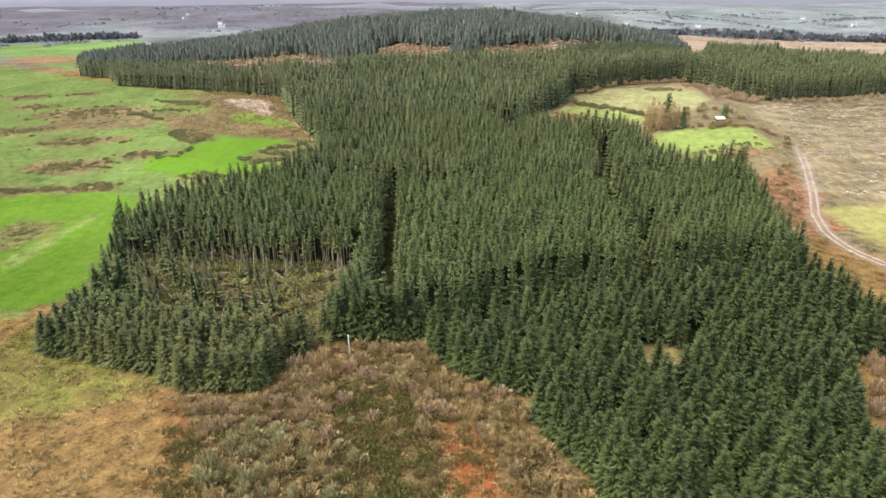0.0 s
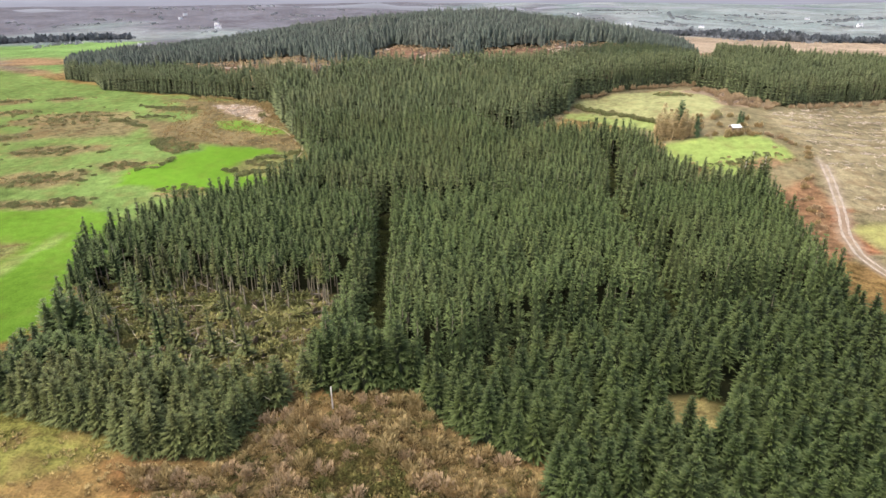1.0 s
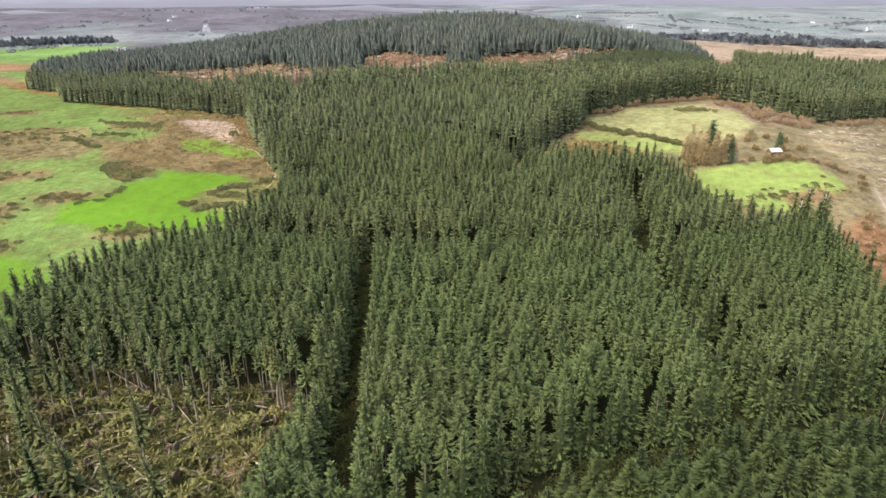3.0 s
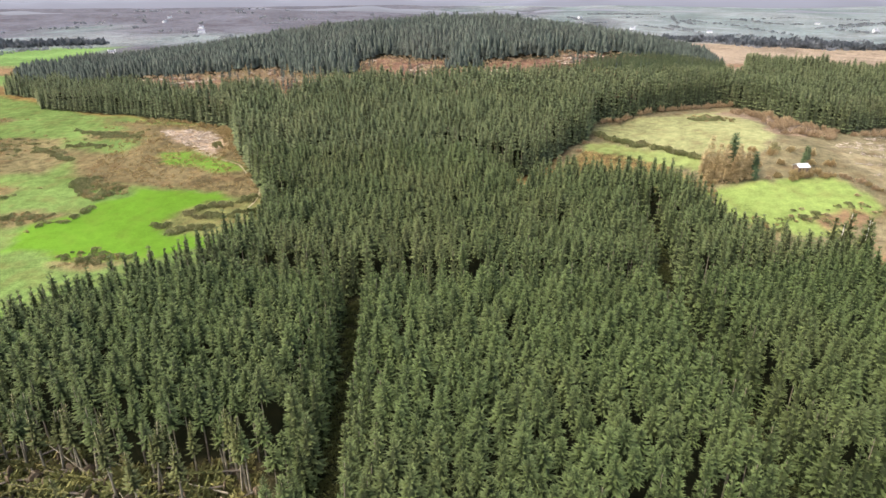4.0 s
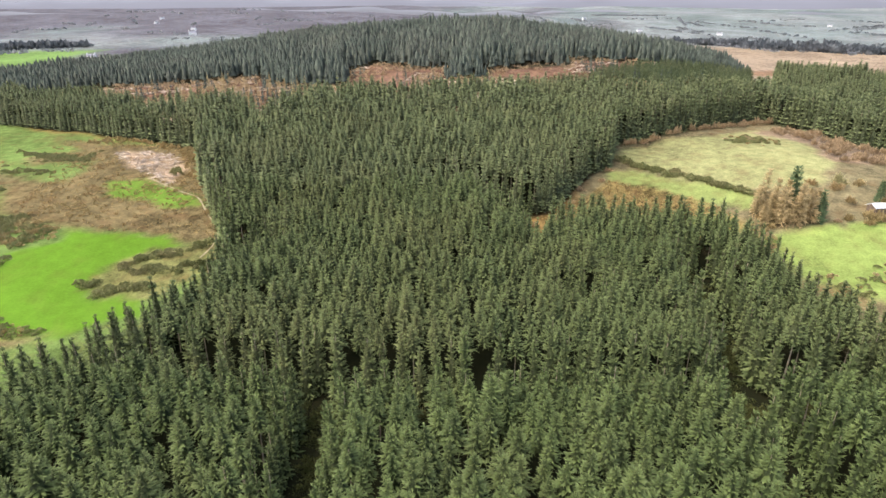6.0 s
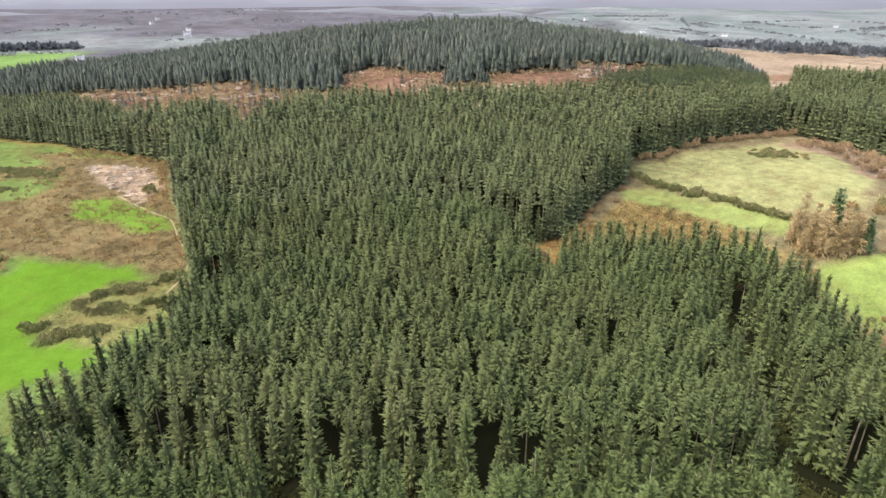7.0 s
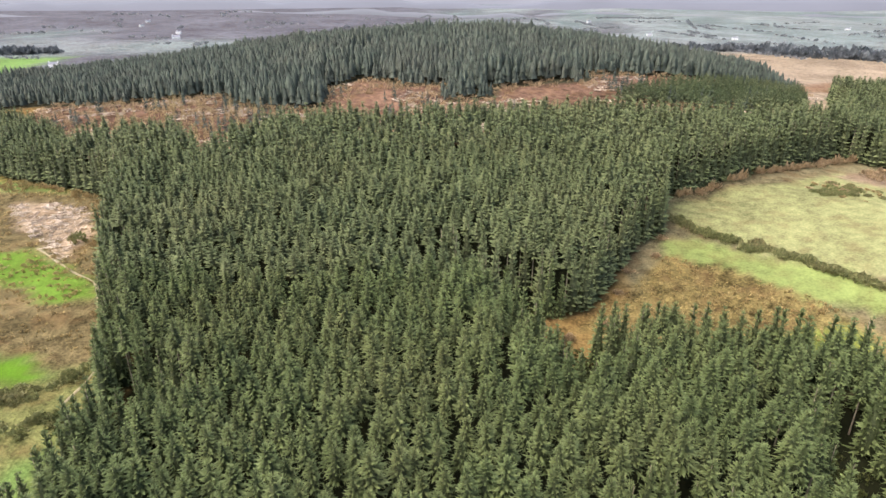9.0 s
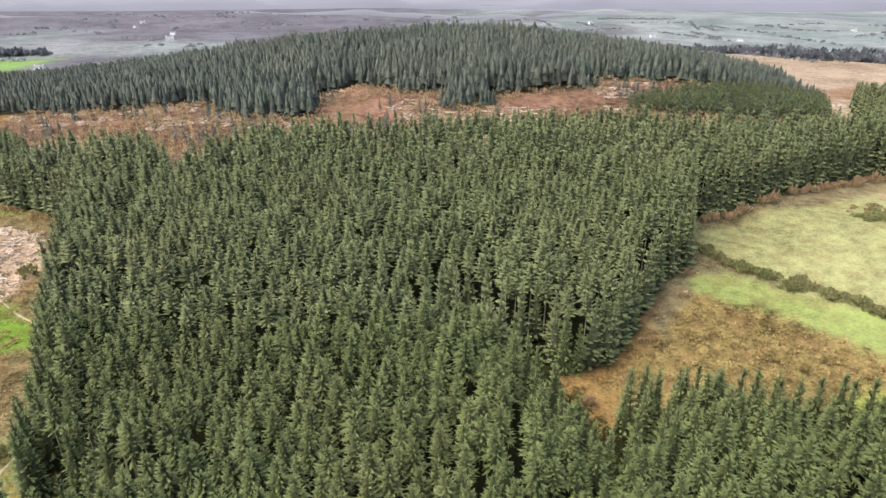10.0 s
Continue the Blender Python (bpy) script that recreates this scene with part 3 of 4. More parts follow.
def rows_of_trees(poly, across, along, x0, x1, y0, y1, jitter, seed, slant=0.0):
    """Planting rows within an outline, staggered, turned by slant radians and a little uneven."""
    g = np.random.default_rng(seed)
    half = 0.75 * max(x1 - x0, y1 - y0)
    xs, ys = np.arange(-half, half, across), np.arange(-half, half, along)
    U, V = [q.ravel() for q in np.meshgrid(xs, ys)]
    U = U + across * 0.5 * (np.arange(len(ys)) % 2).repeat(len(xs)) + g.normal(0, jitter, U.size)
    V = V + g.normal(0, jitter, U.size)
    X = (x0 + x1) / 2 + U * math.cos(slant) - V * math.sin(slant)
    Y = (y0 + y1) / 2 + U * math.sin(slant) + V * math.cos(slant)
    keep = (X > x0) & (X < x1) & (Y > y0) & (Y < y1)
    X, Y = X[keep], Y[keep]
    keep = inside(poly, X, Y) > 0.3
    return X[keep], Y[keep]


def clear_of(x, y):
    """Metres to the nearest ride, gap or edge of the planting; below nought: no tree."""
    d = np.minimum(inside(STAND, x, y), -inside(WINDTHROW, x, y))
    for line, half in RIDES:
        d = np.minimum(d, off_line(line, x, y) - half)
    for gx, gy, r in ((34, 79.5, 4.4), (26, 177, 1.9), (8.5, 229, 1.6), (-35, 197, 3.2)):
        d = np.minimum(d, np.hypot(x - gx, y - gy) - r)
    return d


def wide_spaced(x, y):
    """The front compartments are planted wider than the blocks behind."""
    return (y < 87 + 0.40 * np.maximum(x, 0)) & (y < 108) & (x > -6)


x, y = rows_of_trees(STAND, 2.45, 2.7, -230, 350, 30, 400, 0.36, 3, 0.42)
wide_x, wide_y = rows_of_trees(STAND, 3.25, 3.7, -80, 100, 30, 110, 0.5, 4, 0.3)
ok, ok_wide = ~wide_spaced(x, y), wide_spaced(wide_x, wide_y)
x, y = np.concatenate([x[ok], wide_x[ok_wide]]), np.concatenate([y[ok], wide_y[ok_wide]])
rim = []
for (ax, ay), (bx, by) in zip(STAND, STAND[1:] + STAND[:1]):
    m = max(1, int(math.hypot(bx - ax, by - ay) / 2.0))
    rim += [(ax + (bx - ax) * k / m, ay + (by - ay) * k / m) for k in range(m)]
rim = np.array(rim)
slope = np.stack([inside(STAND, rim[:, 0] + 0.7, rim[:, 1]) - inside(STAND, rim[:, 0] - 0.7, rim[:, 1]), inside(STAND, rim[:, 0], rim[:, 1] + 0.7) - inside(STAND, rim[:, 0], rim[:, 1] - 0.7)], 1)
rim = rim + 1.1 * slope / (np.linalg.norm(slope, axis=1)[:, None] + 1e-6) + gen.normal(0, 0.25, rim.shape)
keep = inside(STAND, x, y) > 2.0
x, y = np.concatenate([x[keep], rim[:, 0]]), np.concatenate([y[keep], rim[:, 1]])
edge = clear_of(x, y)
ok = (edge > 0.2) & (gen.random(len(x)) > 0.015)
x, y, edge = x[ok], y[ok], edge[ok]
gx, gy = [q.ravel() for q in np.meshgrid(np.arange(-80, 100, 1.3), np.arange(30, 216, 1.3))]
open_spot = clear_of(gx, gy) > 0.5
gx, gy = gx[open_spot] + gen.normal(0, 0.2, int(open_spot.sum())), gy[open_spot]
least = np.where(wide_spaced(gx, gy), 3.4, 2.3)
local = y < 220
empty = np.array([(np.hypot(x[local] - px, y[local] - py) > far_off).all() for px, py, far_off in zip(gx, gy, least)])
new_x, new_y = [], []
for px, py, far_off in zip(gx[empty], gy[empty], least[empty]):
    if all(math.hypot(px - qx, py - qy) > far_off for qx, qy in zip(new_x[-400:], new_y[-400:])):
        new_x.append(px)
        new_y.append(py)
x, y = np.concatenate([x, new_x]), np.concatenate([y, new_y])
edge = clear_of(x, y)
tall = 10.6 + 0.9 * lattice(x, y, 26, 31) + gen.normal(0, 0.8, len(x)) * (1 + 0.25 * step(210, 240, y)) + 1.6 * step(215, 245, y)
tall *= 1 - 0.09 * (1 - step(0.5, 3.0, edge)) * gen.random(len(x))
tall *= np.where((x < -18) & (y < 96), 0.64, np.where(wide_spaced(x, y), 0.76, 1.0))
strip = (x > -25) & (x < -11) & (y < 114)
tall *= np.where(strip & (y > 96), 0.80, 1.0)
broad = np.where(wide_spaced(x, y), 1.6, np.where((x < -18) & (y < 98), 1.7, np.where(strip, 1.3, 1.0)))
tall *= 1 + 0.16 * lattice(x, y, 7, 34) * np.clip(step(-60, -85, x) + step(100, 125, x), 0, 1) * step(225, 260, y)
tall *= 1 - 0.26 * step(-60, -110, x) * step(240, 280, y) - 0.14 * step(105, 150, x) * step(240, 280, y)
gz = ground(x, y) - 0.1
SINGLE_Y = np.sort(y)[300]
single = y < SINGLE_Y
near, middle = ~single & (y < 222), ~single & (y >= 222)
at_edge = (edge < 3.3) | (~wide_spaced(x, y) & (wide_spaced(x, y - 4.5) | wide_spaced(x + 4, y)))


def places_for(mask, first, kinds, spread_w=1.0):
    n = int(mask.sum())
    return np.stack([first + gen.integers(0, kinds, n), x[mask], y[mask], gz[mask], gen.uniform(0, 6.28, n),
                     tall[mask] * broad[mask] * spread_w * gen.uniform(0.85, 1.15, n), tall[mask], gen.normal(0, 0.012, n), gen.normal(0, 0.012, n)], 1)


full = [whorled(rng, 15, 8, 0.04, 0.175, 0.5, 0.12, 0.70, twigs=True) for _ in range(6)]
upper = [whorled(rng, 9, 8, 0.61, 0.152, 0.45, 0.11, 0.74, twigs=True) for _ in range(10)]
stemmy = [whorled(rng, 9, 6, rng.uniform(0.5, 0.62), 0.130, 0.3, 0.12, 0.75, twigs=True) for _ in range(4)]
light = [whorled(rng, 9, 8, 0.63, 0.150, 0.45, 0.14, 0.74) for _ in range(8)]
light_full = [whorled(rng, 12, 7, 0.06, 0.170, 0.5, 0.18, 0.70) for _ in range(5)]
faint = [whorled(rng, 7, 6, 0.65, 0.145, 0.5, 0.2, 0.74, levels=5) for _ in range(8)]
deep = [whorled(rng, 13, 9, 0.36, 0.170, 0.5, 0.10, 0.72, twigs=True) for _ in range(6)]
front = near & wide_spaced(x, y)
near = near & ~front
back = near & (y > 156 + 4 * lattice(x, y, 8, 33))
near = near & ~back
wind_edge = near & (inside(WINDTHROW, x, y) > -3.0) & (y > 104)
near = near & ~wind_edge
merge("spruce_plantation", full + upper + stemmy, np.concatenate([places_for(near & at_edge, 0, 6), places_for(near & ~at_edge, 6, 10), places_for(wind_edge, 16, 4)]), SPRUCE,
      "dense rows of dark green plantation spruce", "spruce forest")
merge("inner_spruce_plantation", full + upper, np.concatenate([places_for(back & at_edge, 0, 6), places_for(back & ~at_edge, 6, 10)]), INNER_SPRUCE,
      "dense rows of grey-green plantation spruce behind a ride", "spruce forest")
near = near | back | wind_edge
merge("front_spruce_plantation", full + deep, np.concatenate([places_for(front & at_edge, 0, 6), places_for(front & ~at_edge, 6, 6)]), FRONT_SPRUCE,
      "deep green spruce planted wider apart", "spruce forest")
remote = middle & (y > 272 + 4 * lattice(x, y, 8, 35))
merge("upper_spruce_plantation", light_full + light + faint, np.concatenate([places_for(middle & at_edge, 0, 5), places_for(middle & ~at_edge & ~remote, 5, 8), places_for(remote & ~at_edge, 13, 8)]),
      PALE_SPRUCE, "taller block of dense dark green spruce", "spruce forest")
near = near | front
trunk_rows = places_for((near | middle) & (edge < 4.5), 0, 2)
trunk_rows[:, 5:7] = tall[(near | middle) & (edge < 4.5)][:, None]
merge("plantation_trunks", [stem(5, 0.012, 0.003, 0.9), stem(5, 0.010, 0.003, 0.92)], trunk_rows, BARK, "straight grey-brown spruce trunks along rides and edges", "tree trunks")

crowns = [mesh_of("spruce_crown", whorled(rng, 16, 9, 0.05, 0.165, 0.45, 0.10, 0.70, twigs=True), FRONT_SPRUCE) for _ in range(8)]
crowns += [mesh_of("spruce_crown", whorled(rng, 15, 9, 0.06, 0.160, 0.4, 0.10, 0.70, twigs=True), OLIVE_SPRUCE) for _ in range(5)]
trunk_mesh = mesh_of("spruce_trunk", stem(7, 0.014, 0.002, 0.98), BARK)


def spruce_tree(k, px, py, pz, h, w):
    tree = tagged(new("spruce_tree"), "dark green Sitka spruce with drooping branches at the plantation's front", "spruce tree", "front trees of the plantation")
    part("trunk", trunk_mesh, tree, label="grey-brown bark")
    part("crown", crowns[k], tree)
    tree.matrix_basis = Matrix.LocRotScale((px, py, pz), Euler((rng.gauss(0, 0.012), rng.gauss(0, 0.012), rng.uniform(0, 6.28))), (w, w, h))
    return tree


for px, py, pz, h in zip(x[single], y[single], gz[single], tall[single]):
    spruce_tree(rng.randrange(8, 13) if -58 < px < -18 else rng.randrange(8), px, py, pz, h, h * rng.uniform(1.6, 2.0) * (1.15 if px < -18 else 1.0))

# ---- the wooded hill ----
hx, hy = rows_of_trees(HILL, 2.3, 2.5, -270, 240, 320, 640, 0.8, 9, 0.2)
yx, yy = rows_of_trees(YOUNG, 1.9, 1.9, 40, 200, 330, 400, 0.4, 10)
thin = lattice(hx, hy, 30, 41) + 0.5 * lattice(hx, hy, 11, 42)
rag = inside(HILL, hx, hy)
ok = (thin > -0.85) & (np.hypot(hx + 25, hy - 455) > 5) & ((rag > 7) | (lattice(hx, hy, 7, 44) + 0.16 * rag > 0.25))
hx, hy = hx[ok], hy[ok]
hh = (8.6 + 2.4 * lattice(hx, hy, 34, 43) + gen.normal(0, 1.1, len(hx))) * (1 - 0.3 * step(90, 160, hx) - 0.2 * step(-110, -200, hx)) * (0.7 + 0.3 * step(0, 9, rag[ok]))
n = len(hx)
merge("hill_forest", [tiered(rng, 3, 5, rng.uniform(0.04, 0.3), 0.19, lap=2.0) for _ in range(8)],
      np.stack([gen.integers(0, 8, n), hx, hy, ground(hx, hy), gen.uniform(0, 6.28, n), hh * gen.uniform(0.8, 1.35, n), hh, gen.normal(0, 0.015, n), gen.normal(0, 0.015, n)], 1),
      FAR_SPRUCE, "hazy blue-green conifers covering a low hill", "conifer forest")


n = len(yx)
merge("young_plantation", [spruce(rng, 70, 0.1, 0.3, 0.2, 0.8, levels=5, half=True) for _ in range(4)],
      np.stack([gen.integers(0, 4, n), yx, yy, ground(yx, yy), gen.uniform(0, 6.28, n), gen.uniform(4.6, 6.0, n), gen.uniform(4.8, 6.2, n), 0 * yx, 0 * yx], 1),
      MID_SPRUCE, "young dense green spruce thicket on the hill", "spruce forest")

# ---- felled ground on the hill ----
def scatter(poly, count, seed):
    g = np.random.default_rng(seed)
    p = np.array(poly, float)
    out = []
    while len(out) < count:
        q = g.uniform(p.min(0), p.max(0), (count * 3, 2))
        out += [tuple(v) for v in q[inside(poly, q[:, 0], q[:, 1]) > 0]]
    return np.array(out[:count])


def rows_at(pts, kinds, width, height, seed, lean=0.0):
    g = np.random.default_rng(seed)
    m = len(pts)
    size = g.uniform(0.7, 1.3, m)
    return np.stack([g.integers(0, kinds, m), pts[:, 0], pts[:, 1], ground(pts[:, 0], pts[:, 1]) - 0.05, g.uniform(0, 6.28, m), width * size, height * size * g.uniform(0.8, 1.2, m),
                     g.normal(0, lean, m), g.normal(0, lean, m)], 1)


def debris(rng, pieces):
    """A low heap of cut branches and short logs."""
    v, f = [], []
    for _ in range(pieces):
        a, r = rng.uniform(0, 6.283), rng.uniform(0.4, 1.4)
        sv, sf = stem(3, 0.09, 0.05, r)
        m = Matrix.Translation((rng.uniform(-0.9, 0.9), rng.uniform(-0.5, 0.5), rng.uniform(0.05, 0.4))) @ Euler((radians(90) + rng.uniform(-0.35, 0.35), 0, a)).to_matrix().to_4x4()
        j = len(v)
        v += [tuple(m @ Vector(q)) for q in sv]
        f += [tuple(int(i) + j for i in t) for t in sf]
    return np.array(v), np.array(f)


heaps = [debris(rng, 9) for _ in range(5)]
pts = scatter(CLEARED, 3600, 51)
pts = pts[(inside(HILL, pts[:, 0], pts[:, 1]) < -0.5) & (inside(STAND, pts[:, 0], pts[:, 1]) < -0.5) & (inside(YOUNG, pts[:, 0], pts[:, 1]) < 0)
          & (lattice(pts[:, 0], pts[:, 1] * 2.2, 16, 52) > 0.05)]
more = scatter(SCRAPE, 130, 53)
stubs = scatter(CUTOVER, 420, 57)
rows_x = np.repeat(np.arange(106, 300, 1.15)[None], 19, 0)
rows_y = np.arange(150, 292, 7.5)[:, None] + 0.22 * (rows_x - 150) + 1.2 * lattice(rows_x, rows_x * 0 + np.arange(19)[:, None] * 9, 14, 59)
swath = np.stack([rows_x.ravel(), rows_y.ravel()], 1) + gen.normal(0, 0.5, (rows_x.size, 2))
swath = swath[(inside(CUTOVER, swath[:, 0], swath[:, 1]) > 1) & (lattice(swath[:, 0], swath[:, 1], 9, 60) > -0.35) & (gen.random(len(swath)) < 0.7)]
merge("felling_debris", heaps, np.concatenate([rows_at(pts, 5, 1.2, 1.0, 54), rows_at(more, 5, 1.0, 0.8, 55), rows_at(stubs, 5, 0.9, 0.5, 58), rows_at(swath, 5, 1.1, 0.6, 64)]), SLASH,
      "pale cut branches and logs strewn on felled ground", "felling debris")
pts = scatter(CLEARED, 4200, 61)
deep_in = inside(HILL, pts[:, 0], pts[:, 1])
pts = pts[(deep_in < 5) & (inside(STAND, pts[:, 0], pts[:, 1]) < 1.5) & ((lattice(pts[:, 0], pts[:, 1], 14, 62) > 0.15) | (deep_in > -5))]
merge("felled_ground_scrub", [twiggy(rng, 20, 1.0, 1.0, 0.085) for _ in range(4)], rows_at(pts, 4, 1.4, 1.8, 63), PINKISH, "russet scrub regrowing on felled ground", "scrub")
pts = scatter([(-100, 312), (-58, 290), (-48, 300), (-50, 338), (-75, 355), (-120, 350)], 90, 65)
merge("bare_larches", [spruce(rng, 70, 0.2, 0.15, 0.12, half=True) for _ in range(3)], rows_at(pts, 3, 6.5, 6.5, 66), LARCH, "thin bare brown larches left standing", "bare trees")

pts = scatter(CLEARED, 1100, 67)
pts = pts[(inside(HILL, pts[:, 0], pts[:, 1]) < -1) & (inside(STAND, pts[:, 0], pts[:, 1]) < -2) & (lattice(pts[:, 0], pts[:, 1], 12, 68) > 0.25)]
merge("young_spruces", [spruce(rng, 30, 0.05, 0.24, 0.3, 0.85, levels=4) for _ in range(4)], rows_at(pts, 4, 5.0, 4.6, 69), FAR_SPRUCE, "young spruces scattered over felled ground", "young trees")

# ---- windblown gap in the plantation ----
crown_torn = [mesh_of("torn_crown", whorled(rng, 11, 7, 0.22, 0.165, 0.2, 0.13), TORN) for _ in range(5)]
log_mesh = mesh_of("fallen_trunk", stem(7, 0.016, 0.004, 1.0, 0.02, 5), DEADWOOD)
bark_log = mesh_of("windblown_trunk", stem(7, 0.017, 0.004, 1.0, -0.015, 5), BARK)


def root_plate():
    bm = bmesh.new()
    bmesh.ops.create_icosphere(bm, subdivisions=2, radius=1.0)
    for q in bm.verts:
        k = 1 + 0.35 * noise.noise(q.co * 2.3)
        q.co = Vector((q.co.x * 0.075 * k, q.co.y * 0.085 * k, q.co.z * 0.022 * k))
    me = bpy.data.meshes.new("root_plate")
    bm.to_mesh(me)
    bm.free()
    me.materials.append(EARTH)
    return me


plate_mesh = root_plate()
for i, (px, py) in enumerate(scatter(WINDTHROW, 260, 71)):
    tree = tagged(new("fallen_tree"), "windblown spruce lying on the ground with torn branches" if i % 6 else "bare pale trunk lying across windblown ground", "fallen tree", "windblown trees")
    h = rng.uniform(6.5, 10.5)
    part("trunk", log_mesh if i % 6 == 0 else bark_log, tree, label="pale barkless wood" if i % 6 == 0 else "")
    if i % 6:
        part("crown", crown_torn[i % 5], tree, Matrix.Diagonal((1.2, 0.8, 1, 1)))
        part("root_plate", plate_mesh, tree, label="brown soil on upturned roots")
    a = math.radians(rng.gauss(205, 48))
    qx, qy = px + math.cos(a) * h * 0.9, py + math.sin(a) * h * 0.9
    z0, z1 = float(ground(px, py)), float(ground(qx, qy))
    d = Vector((qx - px, qy - py, z1 - z0 + rng.uniform(0.0, 1.1))).normalized()
    turn = d.to_track_quat("Z", "Y")
    tree.matrix_basis = Matrix.LocRotScale((px, py, z0 + rng.uniform(0.5, 1.5)), turn, (h * 0.95, h * 0.95, h))

for px, py in np.concatenate([scatter(WINDTHROW, 22, 72), scatter(HAUL, 30, 77)]):
    stump = tagged(new("tree_stump"), "splintered pale stump of a snapped spruce", "tree stump", "snapped stumps")
    h = rng.uniform(0.5, 2.2)
    part("trunk", bark_log, stump, Matrix.Diagonal((9, 9, h, 1)))
    part("broken_top", log_mesh, stump, Matrix.Translation((0, 0, h * 0.98)) @ Matrix.Diagonal((7, 7, 0.4, 1)), "fresh splintered wood")
    stump.matrix_basis = pose(px, py, float(ground(px, py)) - 0.05, rng.gauss(0, 5), rng.gauss(0, 5), rng.uniform(0, 360))

tuft = [mesh_of("tall_crown", whorled(rng, 10, 6, bare, wide, 0.3), material) for bare, wide, material in ((0.62, 0.115, SPRUCE), (0.5, 0.12, OLIVE_SPRUCE), (0.55, 0.115, OLIVE_SPRUCE), (0.22, 0.17, OLIVE_SPRUCE), (0.3, 0.16, SPRUCE))]
bare_trunk = mesh_of("bare_trunk", stem(6, 0.016, 0.003, 0.96, 0.01, 4), DEADWOOD)
REAR = [(-60, 119), (-45, 116), (-34, 111.5), (-23, 115), (-18, 112)]
spots = []
for (ax, ay), (bx, by) in zip(REAR, REAR[1:]):
    for _ in range(int(math.hypot(bx - ax, by - ay) / 1.1)):
        u = rng.random()
        spots.append((ax + (bx - ax) * u, ay + (by - ay) * u + rng.uniform(-2.5, 1.0)))
spots += [(-41.5, 95), (-39.8, 94.5), (-50, 103), (-52, 106), (-47, 108), (-36, 104), (-55, 100), (-44, 99), (-30, 106), (-27, 109), (-33, 98), (-53, 96)]
spots += [tuple(q) for q in scatter([(-63, 106), (-59, 120), (-48, 116), (-46, 100), (-55, 99)], 12, 75)]
spots += [tuple(q) for q in scatter([(-60, 97), (-48, 93), (-36, 89), (-26, 86), (-24, 91), (-40, 97), (-56, 103)], 9, 76)]
for px, py in spots:
    tree = tagged(new("exposed_spruce"), "tall bare-stemmed spruce with a tufted crown beside windblown ground", "spruce tree", "trees exposed by the wind")
    part("trunk", bare_trunk, tree, label="bare pale stem")
    part("crown", tuft[rng.randrange(3) if py > 107 and px > -50 else rng.randrange(2, 5)], tree)
    h = rng.uniform(8.5, 11.2)
    tree.matrix_basis = Matrix.LocRotScale((px, py, float(ground(px, py)) - 0.1), Euler((rng.gauss(0, 0.05), rng.gauss(0, 0.05), rng.uniform(0, 6))), (h, h, h))

brush = [leafy_clump(rng, 44, 1.0, 0.5, 0.55) for _ in range(4)]
pts = scatter(WINDTHROW, 900, 73)
pts = pts[(inside(HAUL, pts[:, 0], pts[:, 1]) < 0) | (lattice(pts[:, 0], pts[:, 1], 3, 78) > 0.25)]
merge("torn_branches", brush, rows_at(pts, 4, 1.1, 0.6, 74, 0.1), TORN, "torn green and brown branches covering windblown ground", "branches")

# ---- scrub in front of the plantation ----
SCRUB = [(-37, 70), (-27, 71), (-24, 78), (-18, 84), (-4, 84), (0, 79), (5, 73), (11, 69), (11, 64), (14, 58), (18, 51), (20, 42), (-26, 42), (-30, 60)]
LOW = [(-17, 74), (-6, 74), (-1, 63), (0, 46), (-11, 48), (-14, 60)]
RUST = [(-1.5, 65.5), (3.5, 65.5), (7.5, 57), (9.5, 47), (5, 42), (1.5, 50), (0.5, 58)]
bush_meshes = {
    "willow": [mesh_of("willow_bush", twiggy(rng, 230, 1.0, 1.0, 0.040), WILLOW) for _ in range(5)],
    "lichen": [mesh_of("lichen_bush", twiggy(rng, 230, 1.0, 1.0, 0.040), LICHEN) for _ in range(4)],
    "pink": [mesh_of("birch_bush", twiggy(rng, 200, 1.0, 1.0, 0.040), PINKISH) for _ in range(4)],
    "gorse": [mesh_of("gorse_bush", leafy_clump(rng, 150, 1.0, 0.8, 0.28), GORSE) for _ in range(5)],
}
BUSH_WORDS = {
    "willow": ("leafless tan willow bush in rough grass", "willow bush", "willow scrub"),
    "lichen": ("leafless willow bush grey-green with lichen", "willow bush", "willow scrub"),
    "pink": ("leafless pinkish-brown bush at the field's edge", "bush", "bare bushes along edges"),
    "gorse": ("low dark green gorse bush in pasture", "gorse bush", "gorse bushes"),
}


spare_gorse, spare_scrub = [], []


def bush(kind, px, py, wide, high):
    if inside(STAND, px, py) > -0.6:
        return None
    if px < -48 and py > 150 and (kind != "gorse" or px < -90):
        (spare_gorse if kind == "gorse" else spare_scrub).append((rng.randrange(3), px, py, float(ground(px, py)) - 0.08, rng.uniform(0, 6.28), wide, high, 0, 0))
        return None
    words = BUSH_WORDS[kind]
    ob = tagged(new(kind.replace("pink", "bare").replace("lichen", "willow") + "_bush", rng.choice(bush_meshes[kind])), *words)
    ob.matrix_basis = Matrix.LocRotScale((px, py, float(ground(px, py)) - 0.08), Euler((0, 0, rng.uniform(0, 6.28))), (wide, wide * rng.uniform(0.8, 1.2), high))
    return ob


